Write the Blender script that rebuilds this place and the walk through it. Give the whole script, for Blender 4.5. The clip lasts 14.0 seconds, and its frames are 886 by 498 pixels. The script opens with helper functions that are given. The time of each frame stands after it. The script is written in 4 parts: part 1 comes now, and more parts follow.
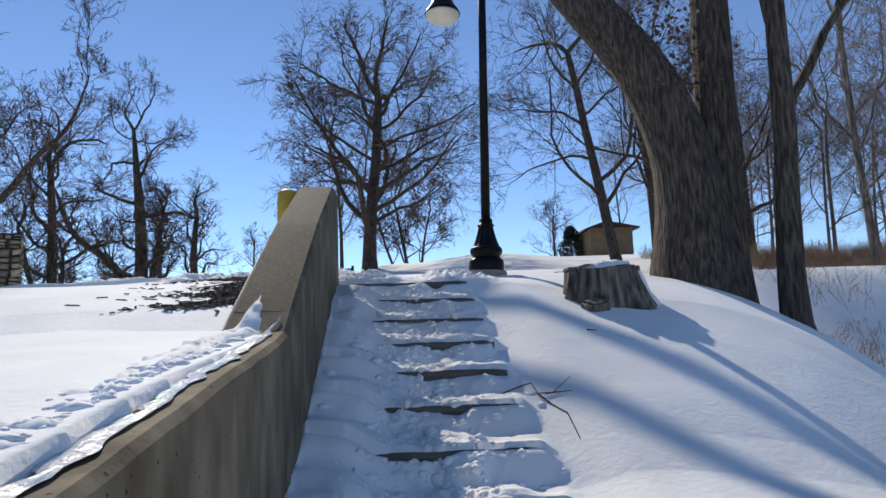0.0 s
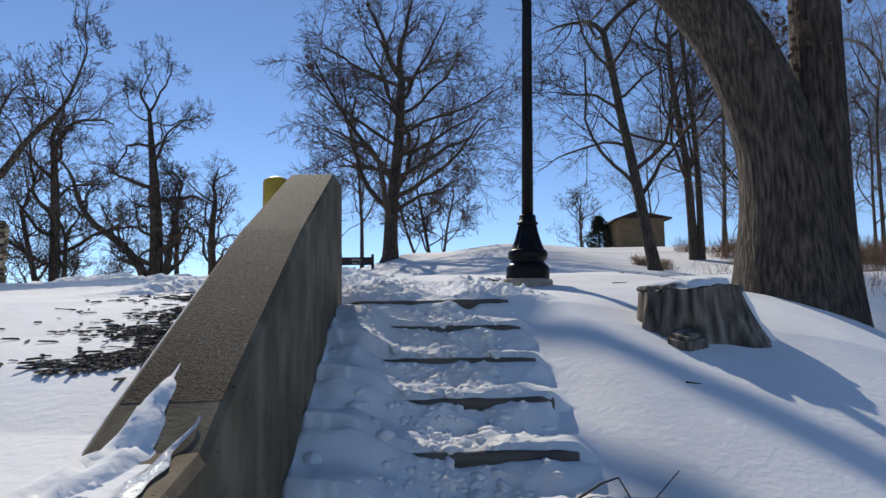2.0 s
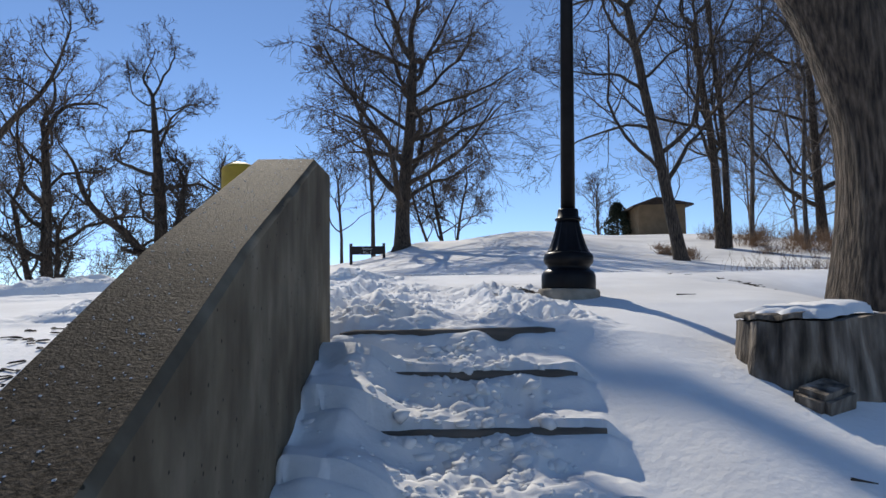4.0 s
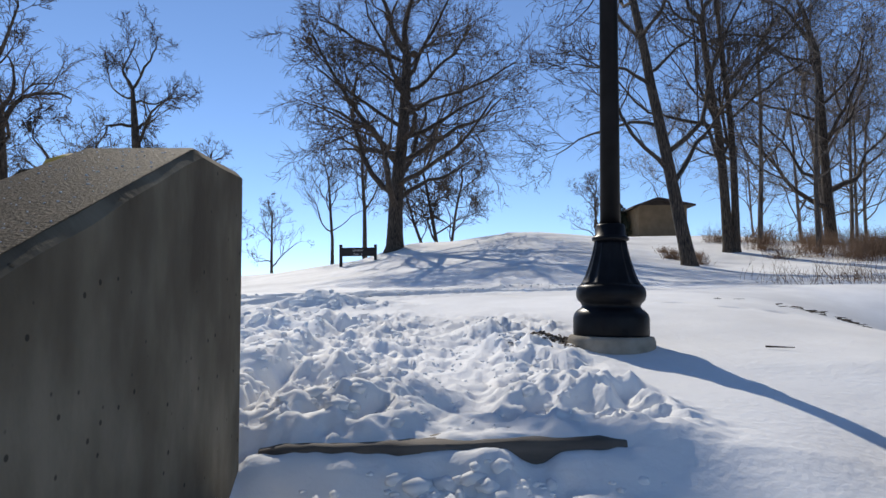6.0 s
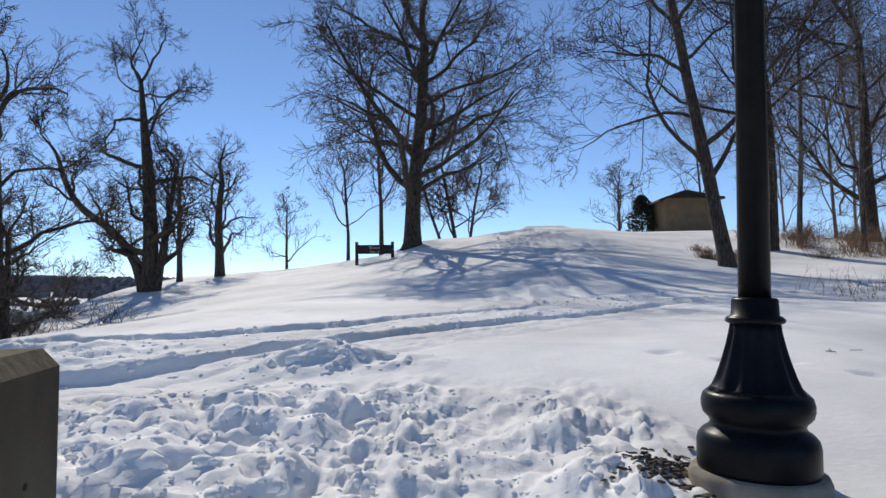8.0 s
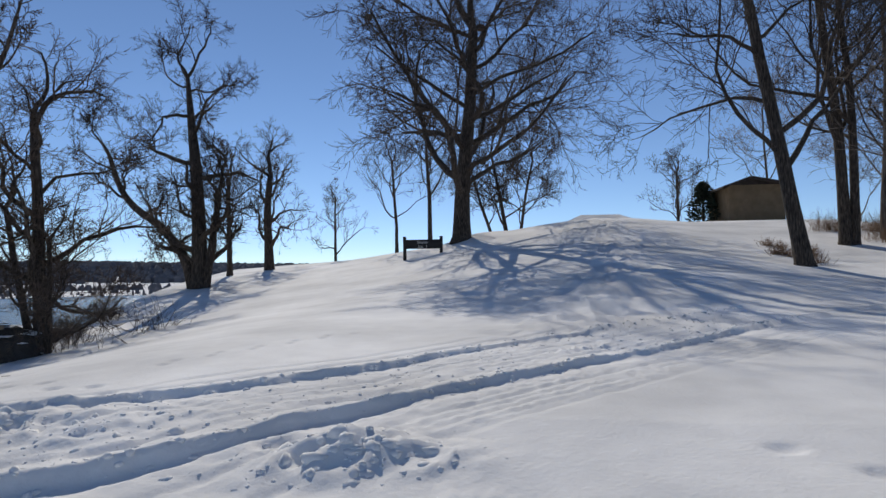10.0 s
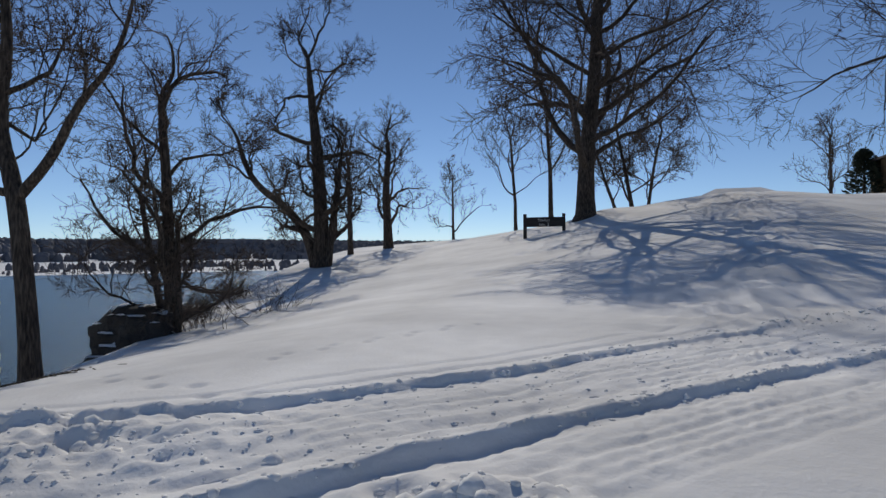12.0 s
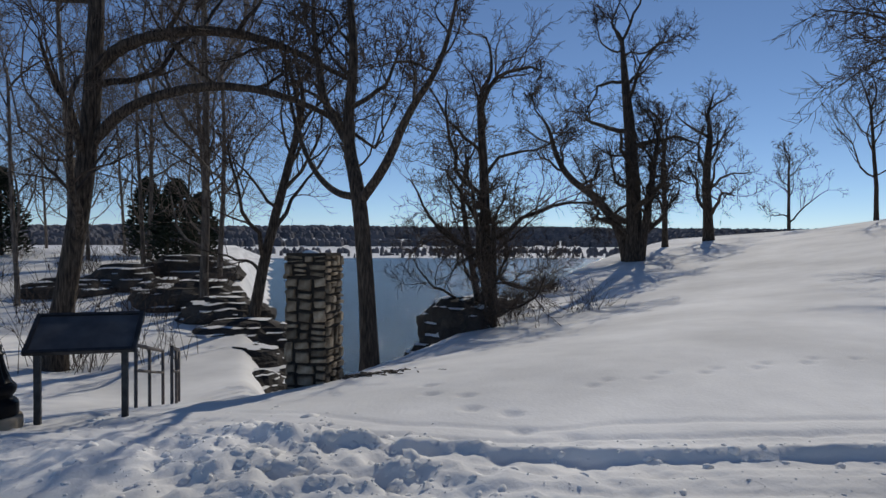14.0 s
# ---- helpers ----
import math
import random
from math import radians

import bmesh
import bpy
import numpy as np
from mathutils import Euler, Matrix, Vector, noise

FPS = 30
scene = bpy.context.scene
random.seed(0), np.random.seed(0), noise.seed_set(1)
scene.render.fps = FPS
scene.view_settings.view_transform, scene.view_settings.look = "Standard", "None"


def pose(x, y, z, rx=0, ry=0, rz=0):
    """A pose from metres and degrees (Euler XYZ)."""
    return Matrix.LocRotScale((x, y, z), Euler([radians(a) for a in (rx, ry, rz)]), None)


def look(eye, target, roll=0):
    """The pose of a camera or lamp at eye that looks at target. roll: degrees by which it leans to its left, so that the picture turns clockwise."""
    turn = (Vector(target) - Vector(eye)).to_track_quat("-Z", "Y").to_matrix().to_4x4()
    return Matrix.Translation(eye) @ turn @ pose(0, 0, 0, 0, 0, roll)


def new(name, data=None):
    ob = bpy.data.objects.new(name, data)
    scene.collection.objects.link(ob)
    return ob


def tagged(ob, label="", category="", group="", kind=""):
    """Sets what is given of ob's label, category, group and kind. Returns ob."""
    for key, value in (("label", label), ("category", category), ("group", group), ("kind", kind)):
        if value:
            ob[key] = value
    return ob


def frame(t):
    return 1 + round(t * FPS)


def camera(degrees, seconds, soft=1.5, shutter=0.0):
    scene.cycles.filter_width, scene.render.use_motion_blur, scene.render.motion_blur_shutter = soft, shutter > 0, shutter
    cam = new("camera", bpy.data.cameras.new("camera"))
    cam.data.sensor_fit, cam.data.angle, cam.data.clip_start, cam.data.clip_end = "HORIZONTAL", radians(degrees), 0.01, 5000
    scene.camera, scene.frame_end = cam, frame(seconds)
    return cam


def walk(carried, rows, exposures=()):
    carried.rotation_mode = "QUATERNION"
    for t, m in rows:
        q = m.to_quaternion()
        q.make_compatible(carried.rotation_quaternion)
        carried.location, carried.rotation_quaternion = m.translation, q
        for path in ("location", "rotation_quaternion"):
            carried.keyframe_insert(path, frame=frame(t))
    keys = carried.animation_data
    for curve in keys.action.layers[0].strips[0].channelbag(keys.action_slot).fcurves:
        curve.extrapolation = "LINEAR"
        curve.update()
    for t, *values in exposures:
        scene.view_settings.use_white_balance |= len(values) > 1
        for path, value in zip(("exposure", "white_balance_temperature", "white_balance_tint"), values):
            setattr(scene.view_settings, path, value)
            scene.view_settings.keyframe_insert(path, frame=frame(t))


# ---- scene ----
cam = camera(69.3, 14.0)
PATH = [
    (0, (0.074, 0.533, 1.407), (0.066, 2.516, 1.66), -2.0),
    (0.5, (0.159, 0.998, 1.538), (0.175, 2.981, 1.798), -1.5),
    (1, (0.059, 1.308, 1.641), (0.066, 3.293, 1.886), -1.2),
    (1.5, (0.028, 1.729, 1.72), (0.003, 3.715, 1.953), -1.1),
    (2, (-0.042, 2.17, 1.802), (-0.119, 4.157, 2.015), -0.9),
    (2.5, (-0.142, 2.517, 1.871), (-0.227, 4.504, 2.077), -1.0),
    (3, (-0.118, 2.915, 1.941), (-0.217, 4.903, 2.139), -1.0),
    (3.2, (-0.107, 3.013, 1.994), (-0.224, 5.001, 2.178), -1.3),
    (5.3, (-0.297, 4.68, 2.28), (-0.402, 6.67, 2.445), -0.5),
    (5.5, (-0.298, 4.816, 2.342), (-0.403, 6.806, 2.507), -0.7),
    (6, (-0.259, 5.234, 2.469), (-0.358, 7.224, 2.633), -0.7),
    (6.5, (-0.322, 5.573, 2.599), (-0.421, 7.564, 2.758), -0.7),
    (7, (-0.446, 5.942, 2.783), (-0.544, 7.933, 2.935), -0.6),
    (7.5, (-0.44, 6.319, 2.923), (-0.556, 8.31, 3.067), -0.6),
    (8, (-0.502, 6.655, 3.024), (-0.653, 8.645, 3.156), -0.7),
    (8.2, (-0.525, 6.83, 3.075), (-0.690, 8.818, 3.205), -0.8),
    (10.3, (-0.655, 7.952, 3.702), (-0.97, 9.926, 3.779), -0.7),
    (10.5, (-0.699, 8.084, 3.705), (-1.016, 10.058, 3.777), -0.6),
    (11, (-0.78, 8.414, 3.726), (-1.127, 10.384, 3.773), -0.5),
    (11.5, (-0.936, 8.735, 3.782), (-1.368, 10.688, 3.814), -0.6),
    (12, (-1.092, 8.983, 3.78), (-1.749, 10.872, 3.798), -0.7),
    (12.5, (-1.239, 9.253, 3.847), (-2.127, 11.045, 3.853), -0.6),
    (13, (-1.435, 9.488, 3.872), (-2.45, 11.212, 3.869), -0.7),
    (13.5, (-1.612, 9.624, 3.939), (-2.812, 11.224, 3.929), -0.6),
    (14, (-1.756, 9.706, 4.053), (-3.198, 11.092, 4.038), 0.0),
]
EXPOSURES = [(0.0, 0.24), (1.5, 0.11), (3.0, 0.04), (5.5, 0.2), (6.5, 0.17), (8.0, 0.0), (10.5, -0.48), (12.5, -0.72), (14.0, -0.72)]
walk(cam, [(t, look(eye, target, roll)) for t, eye, target, roll in PATH], EXPOSURES)

# ---- sky and sun ----
SUN_AZ, SUN_EL = 23.0, 38.0  # degrees to the left of +y, and above the horizon
world = bpy.data.worlds.new("sky")
scene.world = world
world.use_nodes = True
wn = world.node_tree.nodes
sky = wn.new("ShaderNodeTexSky")
sky.sky_type, sky.sun_disc = "NISHITA", False
sky.sun_elevation, sky.sun_rotation = radians(SUN_EL), radians(-SUN_AZ)
sky.air_density, sky.dust_density, sky.ozone_density = 0.62, 0.0, 4.0
wn["Background"].inputs["Strength"].default_value = 0.134
world.node_tree.links.new(sky.outputs["Color"], wn["Background"].inputs["Color"])
sun_dir = Vector((-math.sin(radians(SUN_AZ)) * math.cos(radians(SUN_EL)), math.cos(radians(SUN_AZ)) * math.cos(radians(SUN_EL)), math.sin(radians(SUN_EL))))
sun = new("sun", bpy.data.lights.new("sun", "SUN"))
sun.data.energy, sun.data.angle, sun.data.color = 3.4, radians(0.53), (1.0, 0.925, 0.80)
sun.matrix_world = look(sun_dir * 100, (0, 0, 0))


# ---- materials ----
def material(name, colors, scale=4.0, rough=0.8, bump=0.3, bump_scale=None, metal=0.0, stretch=(1, 1, 1), dist=0.02, vary=0.0, spec=0.5, detail=8.0, coords="Object", second=None, pit_shade=0.0, streaks=0.0):
    """Noise between two or three colours, a fine bump, and a second scale of mottling."""
    m = bpy.data.materials.new(name)
    m.use_nodes = True
    nt = m.node_tree
    n, l = nt.nodes, nt.links
    b = n["Principled BSDF"]
    tc, mp = n.new("ShaderNodeTexCoord"), n.new("ShaderNodeMapping")
    l.new(tc.outputs[coords], mp.inputs["Vector"])
    mp.inputs["Scale"].default_value = stretch
    t1, ramp = n.new("ShaderNodeTexNoise"), n.new("ShaderNodeValToRGB")
    t1.inputs["Scale"].default_value, t1.inputs["Detail"].default_value = scale, detail
    l.new(mp.outputs[0], t1.inputs["Vector"])
    l.new(t1.outputs["Fac"], ramp.inputs[0])
    els = ramp.color_ramp.elements
    els[0].position, els[1].position = 0.32, 0.68
    els[0].color, els[1].color = (*colors[0], 1), (*colors[-1], 1)
    if len(colors) == 3:
        els.new(0.5).color = (*colors[1], 1)
    out = ramp.outputs[0]
    t2 = n.new("ShaderNodeTexNoise")
    t2.inputs["Scale"].default_value, t2.inputs["Detail"].default_value = second or scale * 0.13, 3
    l.new(tc.outputs[coords], t2.inputs["Vector"])
    mr = n.new("ShaderNodeMapRange")
    mr.inputs["From Min"].default_value, mr.inputs["From Max"].default_value = 0.3, 0.7
    mr.inputs["To Min"].default_value, mr.inputs["To Max"].default_value = 0.82, 1.12
    l.new(t2.outputs["Fac"], mr.inputs[0])
    mix = n.new("ShaderNodeMix")
    mix.data_type, mix.blend_type = "RGBA", "MULTIPLY"
    mix.inputs[0].default_value = 1.0
    l.new(out, mix.inputs[6])
    l.new(mr.outputs[0], mix.inputs[7])
    out = mix.outputs[2]
    if streaks:  # long vertical runs of damp
        ms, ns, rs_ = n.new("ShaderNodeMapping"), n.new("ShaderNodeTexNoise"), n.new("ShaderNodeMapRange")
        ms.inputs["Scale"].default_value = (3.0, 3.0, 0.25)
        ns.inputs["Scale"].default_value, ns.inputs["Detail"].default_value = 2.0, 5
        l.new(tc.outputs[coords], ms.inputs["Vector"])
        l.new(ms.outputs[0], ns.inputs["Vector"])
        rs_.inputs["From Min"].default_value, rs_.inputs["From Max"].default_value = 0.35, 0.65
        rs_.inputs["To Min"].default_value, rs_.inputs["To Max"].default_value = 1 - streaks, 1 + 0.35 * streaks
        l.new(ns.outputs["Fac"], rs_.inputs[0])
        mx = n.new("ShaderNodeMix")
        mx.data_type, mx.blend_type = "RGBA", "MULTIPLY"
        mx.inputs[0].default_value = 1.0
        l.new(out, mx.inputs[6])
        l.new(rs_.outputs[0], mx.inputs[7])
        out = mx.outputs[2]
    if pit_shade:  # small air holes, only their dark insides painted as dots
        vo, pr = n.new("ShaderNodeTexVoronoi"), n.new("ShaderNodeMapRange")
        vo.inputs["Scale"].default_value = pit_shade
        l.new(tc.outputs[coords], vo.inputs["Vector"])
        pr.inputs["From Min"].default_value, pr.inputs["From Max"].default_value = 0.08, 0.12
        pr.inputs["To Min"].default_value, pr.inputs["To Max"].default_value = 0.3, 1.0
        l.new(vo.outputs["Distance"], pr.inputs[0])
        mx = n.new("ShaderNodeMix")
        mx.data_type, mx.blend_type = "RGBA", "MULTIPLY"
        mx.inputs[0].default_value = 1.0
        l.new(out, mx.inputs[6])
        l.new(pr.outputs[0], mx.inputs[7])
        out = mx.outputs[2]
    if vary:
        oi, hs = n.new("ShaderNodeObjectInfo"), n.new("ShaderNodeHueSaturation")
        mv = n.new("ShaderNodeMapRange")
        mv.inputs["To Min"].default_value, mv.inputs["To Max"].default_value = 1 - vary, 1 + vary
        l.new(oi.outputs["Random"], mv.inputs[0])
        l.new(mv.outputs[0], hs.inputs["Value"])
        l.new(out, hs.inputs["Color"])
        out = hs.outputs[0]
    l.new(out, b.inputs["Base Color"])
    b.inputs["Roughness"].default_value, b.inputs["Metallic"].default_value = rough, metal
    b.inputs["Specular IOR Level"].default_value = spec
    if bump:
        t3, bp = n.new("ShaderNodeTexNoise"), n.new("ShaderNodeBump")
        t3.inputs["Scale"].default_value, t3.inputs["Detail"].default_value = bump_scale or scale * 3, 6
        l.new(mp.outputs[0], t3.inputs["Vector"])
        l.new(t3.outputs["Fac"], bp.inputs["Height"])
        bp.inputs["Strength"].default_value, bp.inputs["Distance"].default_value = bump, dist
        l.new(bp.outputs[0], b.inputs["Normal"])
    return m


SNOW = material("snow", [(0.83, 0.825, 0.815), (0.89, 0.885, 0.87)], 3.0, 0.8, 0.30, 22.0, dist=0.022, spec=0.15)
CONCRETE = material("weathered_concrete", [(0.118, 0.09, 0.058), (0.178, 0.142, 0.093), (0.265, 0.218, 0.15)], 5.0, 0.88, 0.4, 60.0, stretch=(1, 1, 0.5), dist=0.006, pit_shade=16.0, streaks=0.14, spec=0.2)
WET_CONCRETE = material("wet_concrete", [(0.04, 0.031, 0.021), (0.115, 0.09, 0.064)], 60.0, 0.7, 0.8, 120.0, dist=0.006, second=3.0, spec=0.03)
TIMBER = material("timber_tie", [(0.05, 0.042, 0.035), (0.16, 0.135, 0.11)], 14.0, 0.8, 0.6, 30.0, stretch=(0.15, 1, 1), dist=0.01)
BLACK = material("black_paint", [(0.005, 0.005, 0.006), (0.010, 0.010, 0.012)], 9.0, 0.36, 0.15, 60.0, dist=0.003, spec=0.13)
PIER = material("pier_concrete", [(0.20, 0.175, 0.135), (0.33, 0.29, 0.23)], 9.0, 0.9, 0.4, 60.0, dist=0.006)
YELLOW = material("yellow_paint", [(0.48, 0.30, 0.02), (0.62, 0.41, 0.03)], 12.0, 0.5, 0.15, 50.0, dist=0.003)
BARK = material("bark", [(0.016, 0.012, 0.009), (0.07, 0.052, 0.038), (0.145, 0.112, 0.083)], 24.0, 0.95, 1.0, 24.0, stretch=(1, 1, 0.14), dist=0.07, second=1.2)
TWIG = material("twig_bark", [(0.042, 0.03, 0.022), (0.115, 0.084, 0.064)], 3.0, 0.9, 0.0, vary=0.25)
# bark and twigs of the woods, paler than BARK and TWIG to paint in haze
WOOD_BARK = material("hazy_bark", [(0.06, 0.048, 0.038), (0.15, 0.12, 0.095), (0.25, 0.205, 0.165)], 10.0, 0.95, 0.8, 16.0, stretch=(1, 1, 0.2), dist=0.05, second=0.8, vary=0.25)
WOOD_TWIG = material("hazy_twigs", [(0.12, 0.092, 0.072), (0.24, 0.19, 0.15)], 3.0, 0.9, 0.0, vary=0.25)
STUMP = material("weathered_stump", [(0.03, 0.023, 0.016), (0.15, 0.122, 0.095), (0.36, 0.305, 0.245)], 13.0, 0.9, 1.0, 16.0, stretch=(1, 1, 0.16), dist=0.06)
STONE = material("limestone", [(0.07, 0.046, 0.027), (0.21, 0.16, 0.105), (0.38, 0.315, 0.225)], 6.0, 0.9, 0.7, 30.0, dist=0.015, vary=0.55)
MORTAR = material("dark_mortar", [(0.022, 0.018, 0.014), (0.055, 0.045, 0.036)], 20.0, 0.95, 0.5, dist=0.01)
ROCK = material("cliff_rock", [(0.025, 0.022, 0.019), (0.09, 0.078, 0.066)], 1.5, 0.95, 1.0, 6.0, dist=0.1)
TAN = material("tan_block", [(0.22, 0.155, 0.085), (0.29, 0.205, 0.12)], 2.0, 0.9, 0.2, 20.0)
ROOF = material("brown_roof", [(0.035, 0.025, 0.02), (0.07, 0.05, 0.04)], 3.0, 0.8, 0.3)
SIGN_WOOD = material("dark_sign_board", [(0.016, 0.013, 0.012), (0.035, 0.028, 0.024)], 9.0, 0.75, 0.4, stretch=(0.2, 1, 1), dist=0.01)
LETTER = material("letter_paint", [(0.55, 0.52, 0.46), (0.7, 0.67, 0.6)], 20.0, 0.7, 0.0)
METAL = material("grey_metal", [(0.03, 0.032, 0.036), (0.06, 0.063, 0.07)], 10.0, 0.45, 0.1, metal=0.6)
PANEL = material("sign_panel", [(0.05, 0.05, 0.055), (0.09, 0.09, 0.095)], 6.0, 0.28, 0.0)
RAIL = material("weathered_rail", [(0.11, 0.09, 0.08), (0.2, 0.17, 0.15)], 12.0, 0.7, 0.2)
BRUSH = material("dry_brush", [(0.15, 0.088, 0.052), (0.30, 0.19, 0.115)], 2.0, 0.9, 0.0, vary=0.2)
NEEDLE = material("evergreen", [(0.012, 0.02, 0.010), (0.035, 0.05, 0.025)], 4.0, 0.8, 0.0)
DEADLEAF = material("dead_leaves", [(0.06, 0.036, 0.022), (0.16, 0.10, 0.06)], 3.0, 0.85, 0.0)
MULCH = material("bark_mulch", [(0.03, 0.022, 0.016), (0.10, 0.075, 0.055)], 12.0, 0.9, 0.5, vary=0.3)
LENS = material("lamp_lens", [(0.62, 0.56, 0.44), (0.72, 0.66, 0.54)], 6.0, 0.4, 0.0)
WATER = material("lake_water", [(0.018, 0.03, 0.04), (0.03, 0.045, 0.058)], 0.03, 0.22, 1.0, 1.2, stretch=(1, 1, 1), dist=0.5, spec=0.2)
# the haze over the lake is mixed into this pale blue-grey
FARWOOD = material("hazy_far_woods", [(0.10, 0.10, 0.115), (0.17, 0.165, 0.175)], 0.05, 1.0, 0.0)
ICE = material("ice_glaze", [(0.5, 0.52, 0.55), (0.7, 0.72, 0.75)], 8.0, 0.08, 0.8, 25.0, dist=0.02)


# ---- mesh helpers ----
def mesh_of(name, verts, faces, mat, smooth=True):
    me = bpy.data.meshes.new(name)
    me.from_pydata(verts, [], faces)
    me.materials.append(mat)
    if smooth:
        me.polygons.foreach_set("use_smooth", [True] * len(me.polygons))
    me.update()
    return me


def from_bm(name, bm, mat, smooth=False):
    bmesh.ops.recalc_face_normals(bm, faces=bm.faces)
    me = bpy.data.meshes.new(name)
    bm.to_mesh(me)
    bm.free()
    me.materials.append(mat)
    if smooth:
        me.polygons.foreach_set("use_smooth", [True] * len(me.polygons))
    return me


def part(name, data, mat, parent, label="", smooth=False):
    """One mesh object under a thing or under a part. data: a bmesh or a mesh."""
    me = from_bm(name, data, mat, smooth) if isinstance(data, bmesh.types.BMesh) else data
    ob = new(name, me)
    ob.parent = parent
    return tagged(ob, label) if label else ob


def thing(name, label, category, at=(0, 0, 0), turn=0.0, group="", kind=""):
    ob = new(name)
    ob.empty_display_size = 0.2
    ob.matrix_world = pose(*at, 0, 0, turn)
    return tagged(ob, label, category, group, kind)


def box_bm(size, at=(0, 0, 0), bevel=0.01, rot=(0, 0, 0), bm=None):
    bm = bm or bmesh.new()
    made = bmesh.ops.create_cube(bm, size=1.0, matrix=pose(*at, *rot) @ Matrix.Diagonal((*size, 1)))
    if bevel:
        vs = set(made["verts"])
        bmesh.ops.bevel(bm, geom=[e for e in bm.edges if e.verts[0] in vs], offset=bevel, segments=2, affect="EDGES")
    return bm


def lathe(profile, sides=32, flutes=0, flute_depth=0.0, flute_range=(0, 0)):
    verts, faces = [], []
    for r, z in profile:
        for k in range(sides):
            a = 2 * math.pi * k / sides
            rr = r
            if flutes and flute_range[0] <= z <= flute_range[1]:
                rr = r - flute_depth * (0.5 + 0.5 * math.cos(a * flutes))
            verts.append((rr * math.cos(a), rr * math.sin(a), z))
    for i in range(len(profile) - 1):
        for k in range(sides):
            a, b = i * sides + k, i * sides + (k + 1) % sides
            faces.append((a, b, b + sides, a + sides))
    faces.append(tuple(range(sides))[::-1])
    faces.append(tuple((len(profile) - 1) * sides + k for k in range(sides)))
    return verts, faces


def tube(points, radii, sides, verts, faces):
    """Appends a tapered tube along points to verts and faces."""
    start, prev = len(verts), None
    n = len(points)
    for i in range(n):
        d = points[min(i + 1, n - 1)] - points[max(i - 1, 0)]
        d = d.normalized() if d.length > 1e-6 else Vector((0, 0, 1))
        if prev is None:
            prev = d.cross(Vector((0.3, 1, 0.2))).normalized()
        prev = (prev - d * prev.dot(d)).normalized()
        w = d.cross(prev)
        for k in range(sides):
            a = 2 * math.pi * k / sides
            verts.append(points[i] + (prev * math.cos(a) + w * math.sin(a)) * radii[i])
    for i in range(n - 1):
        for k in range(sides):
            a, b = start + i * sides + k, start + i * sides + (k + 1) % sides
            faces.append((a, b, b + sides, a + sides))
    faces.append(tuple(start + (n - 1) * sides + k for k in range(sides)))


# ---- vectorised noise ----
def vnoise(x, y, seed=0):
    xi, yi = np.floor(x).astype(np.int64), np.floor(y).astype(np.int64)
    fx, fy = x - xi, y - yi
    fx, fy = fx * fx * (3 - 2 * fx), fy * fy * (3 - 2 * fy)

    def h(a, b):
        v = (a * 374761393 + b * 668265263 + seed * 144665) & 0x7FFFFFFF
        v = ((v ^ (v >> 13)) * 1274126177) & 0x7FFFFFFF
        return ((v ^ (v >> 16)) & 0xFFFF) / 65535.0

    return (h(xi, yi) * (1 - fx) + h(xi + 1, yi) * fx) * (1 - fy) + (h(xi, yi + 1) * (1 - fx) + h(xi + 1, yi + 1) * fx) * fy - 0.5


def fbm(x, y, scale, octaves=4, seed=0):
    out, amp = 0.0, 1.0
    for o in range(octaves):
        out = out + amp * vnoise(x * scale + 17.3 * o, y * scale - 9.1 * o, seed + o)
        scale, amp = scale * 2.03, amp * 0.5
    return out


def ss(a, b, x):
    t = np.clip((x - a) / (b - a), 0, 1)
    return t * t * (3 - 2 * t)


# ---- the lie of the land ----
STEP_RUN, STEP_RISE, TOP_Y, TOP_Z = 0.507, 0.214, 7.715, 1.95
AX = Vector((-0.09, 0.996))  # uphill along the steps
ACROSS = Vector((0.996, 0.09))
TOP_END = Vector((0.296, TOP_Y))  # free end of the top tie
WALL_U = -1.413  # the wall's face, across from the ties' ends
PROFILE_Y = [-80, -6, 0, 2.2, 3.4, 4.4, TOP_Y, 9, 10.5, 13, 15, 20, 25, 32, 60, 400]
PROFILE_Z = [-1.9, -0.6, -0.14, 0.17, 0.36, 0.56, 1.96, 2.08, 2.23, 2.52, 2.60, 2.78, 2.95, 3.2, 3.2, 3.0]


def stair_uv(x, y):
    dx, dy = x - TOP_END.x, y - TOP_END.y
    return dx * ACROSS.x + dy * ACROSS.y, dx * AX.x + dy * AX.y


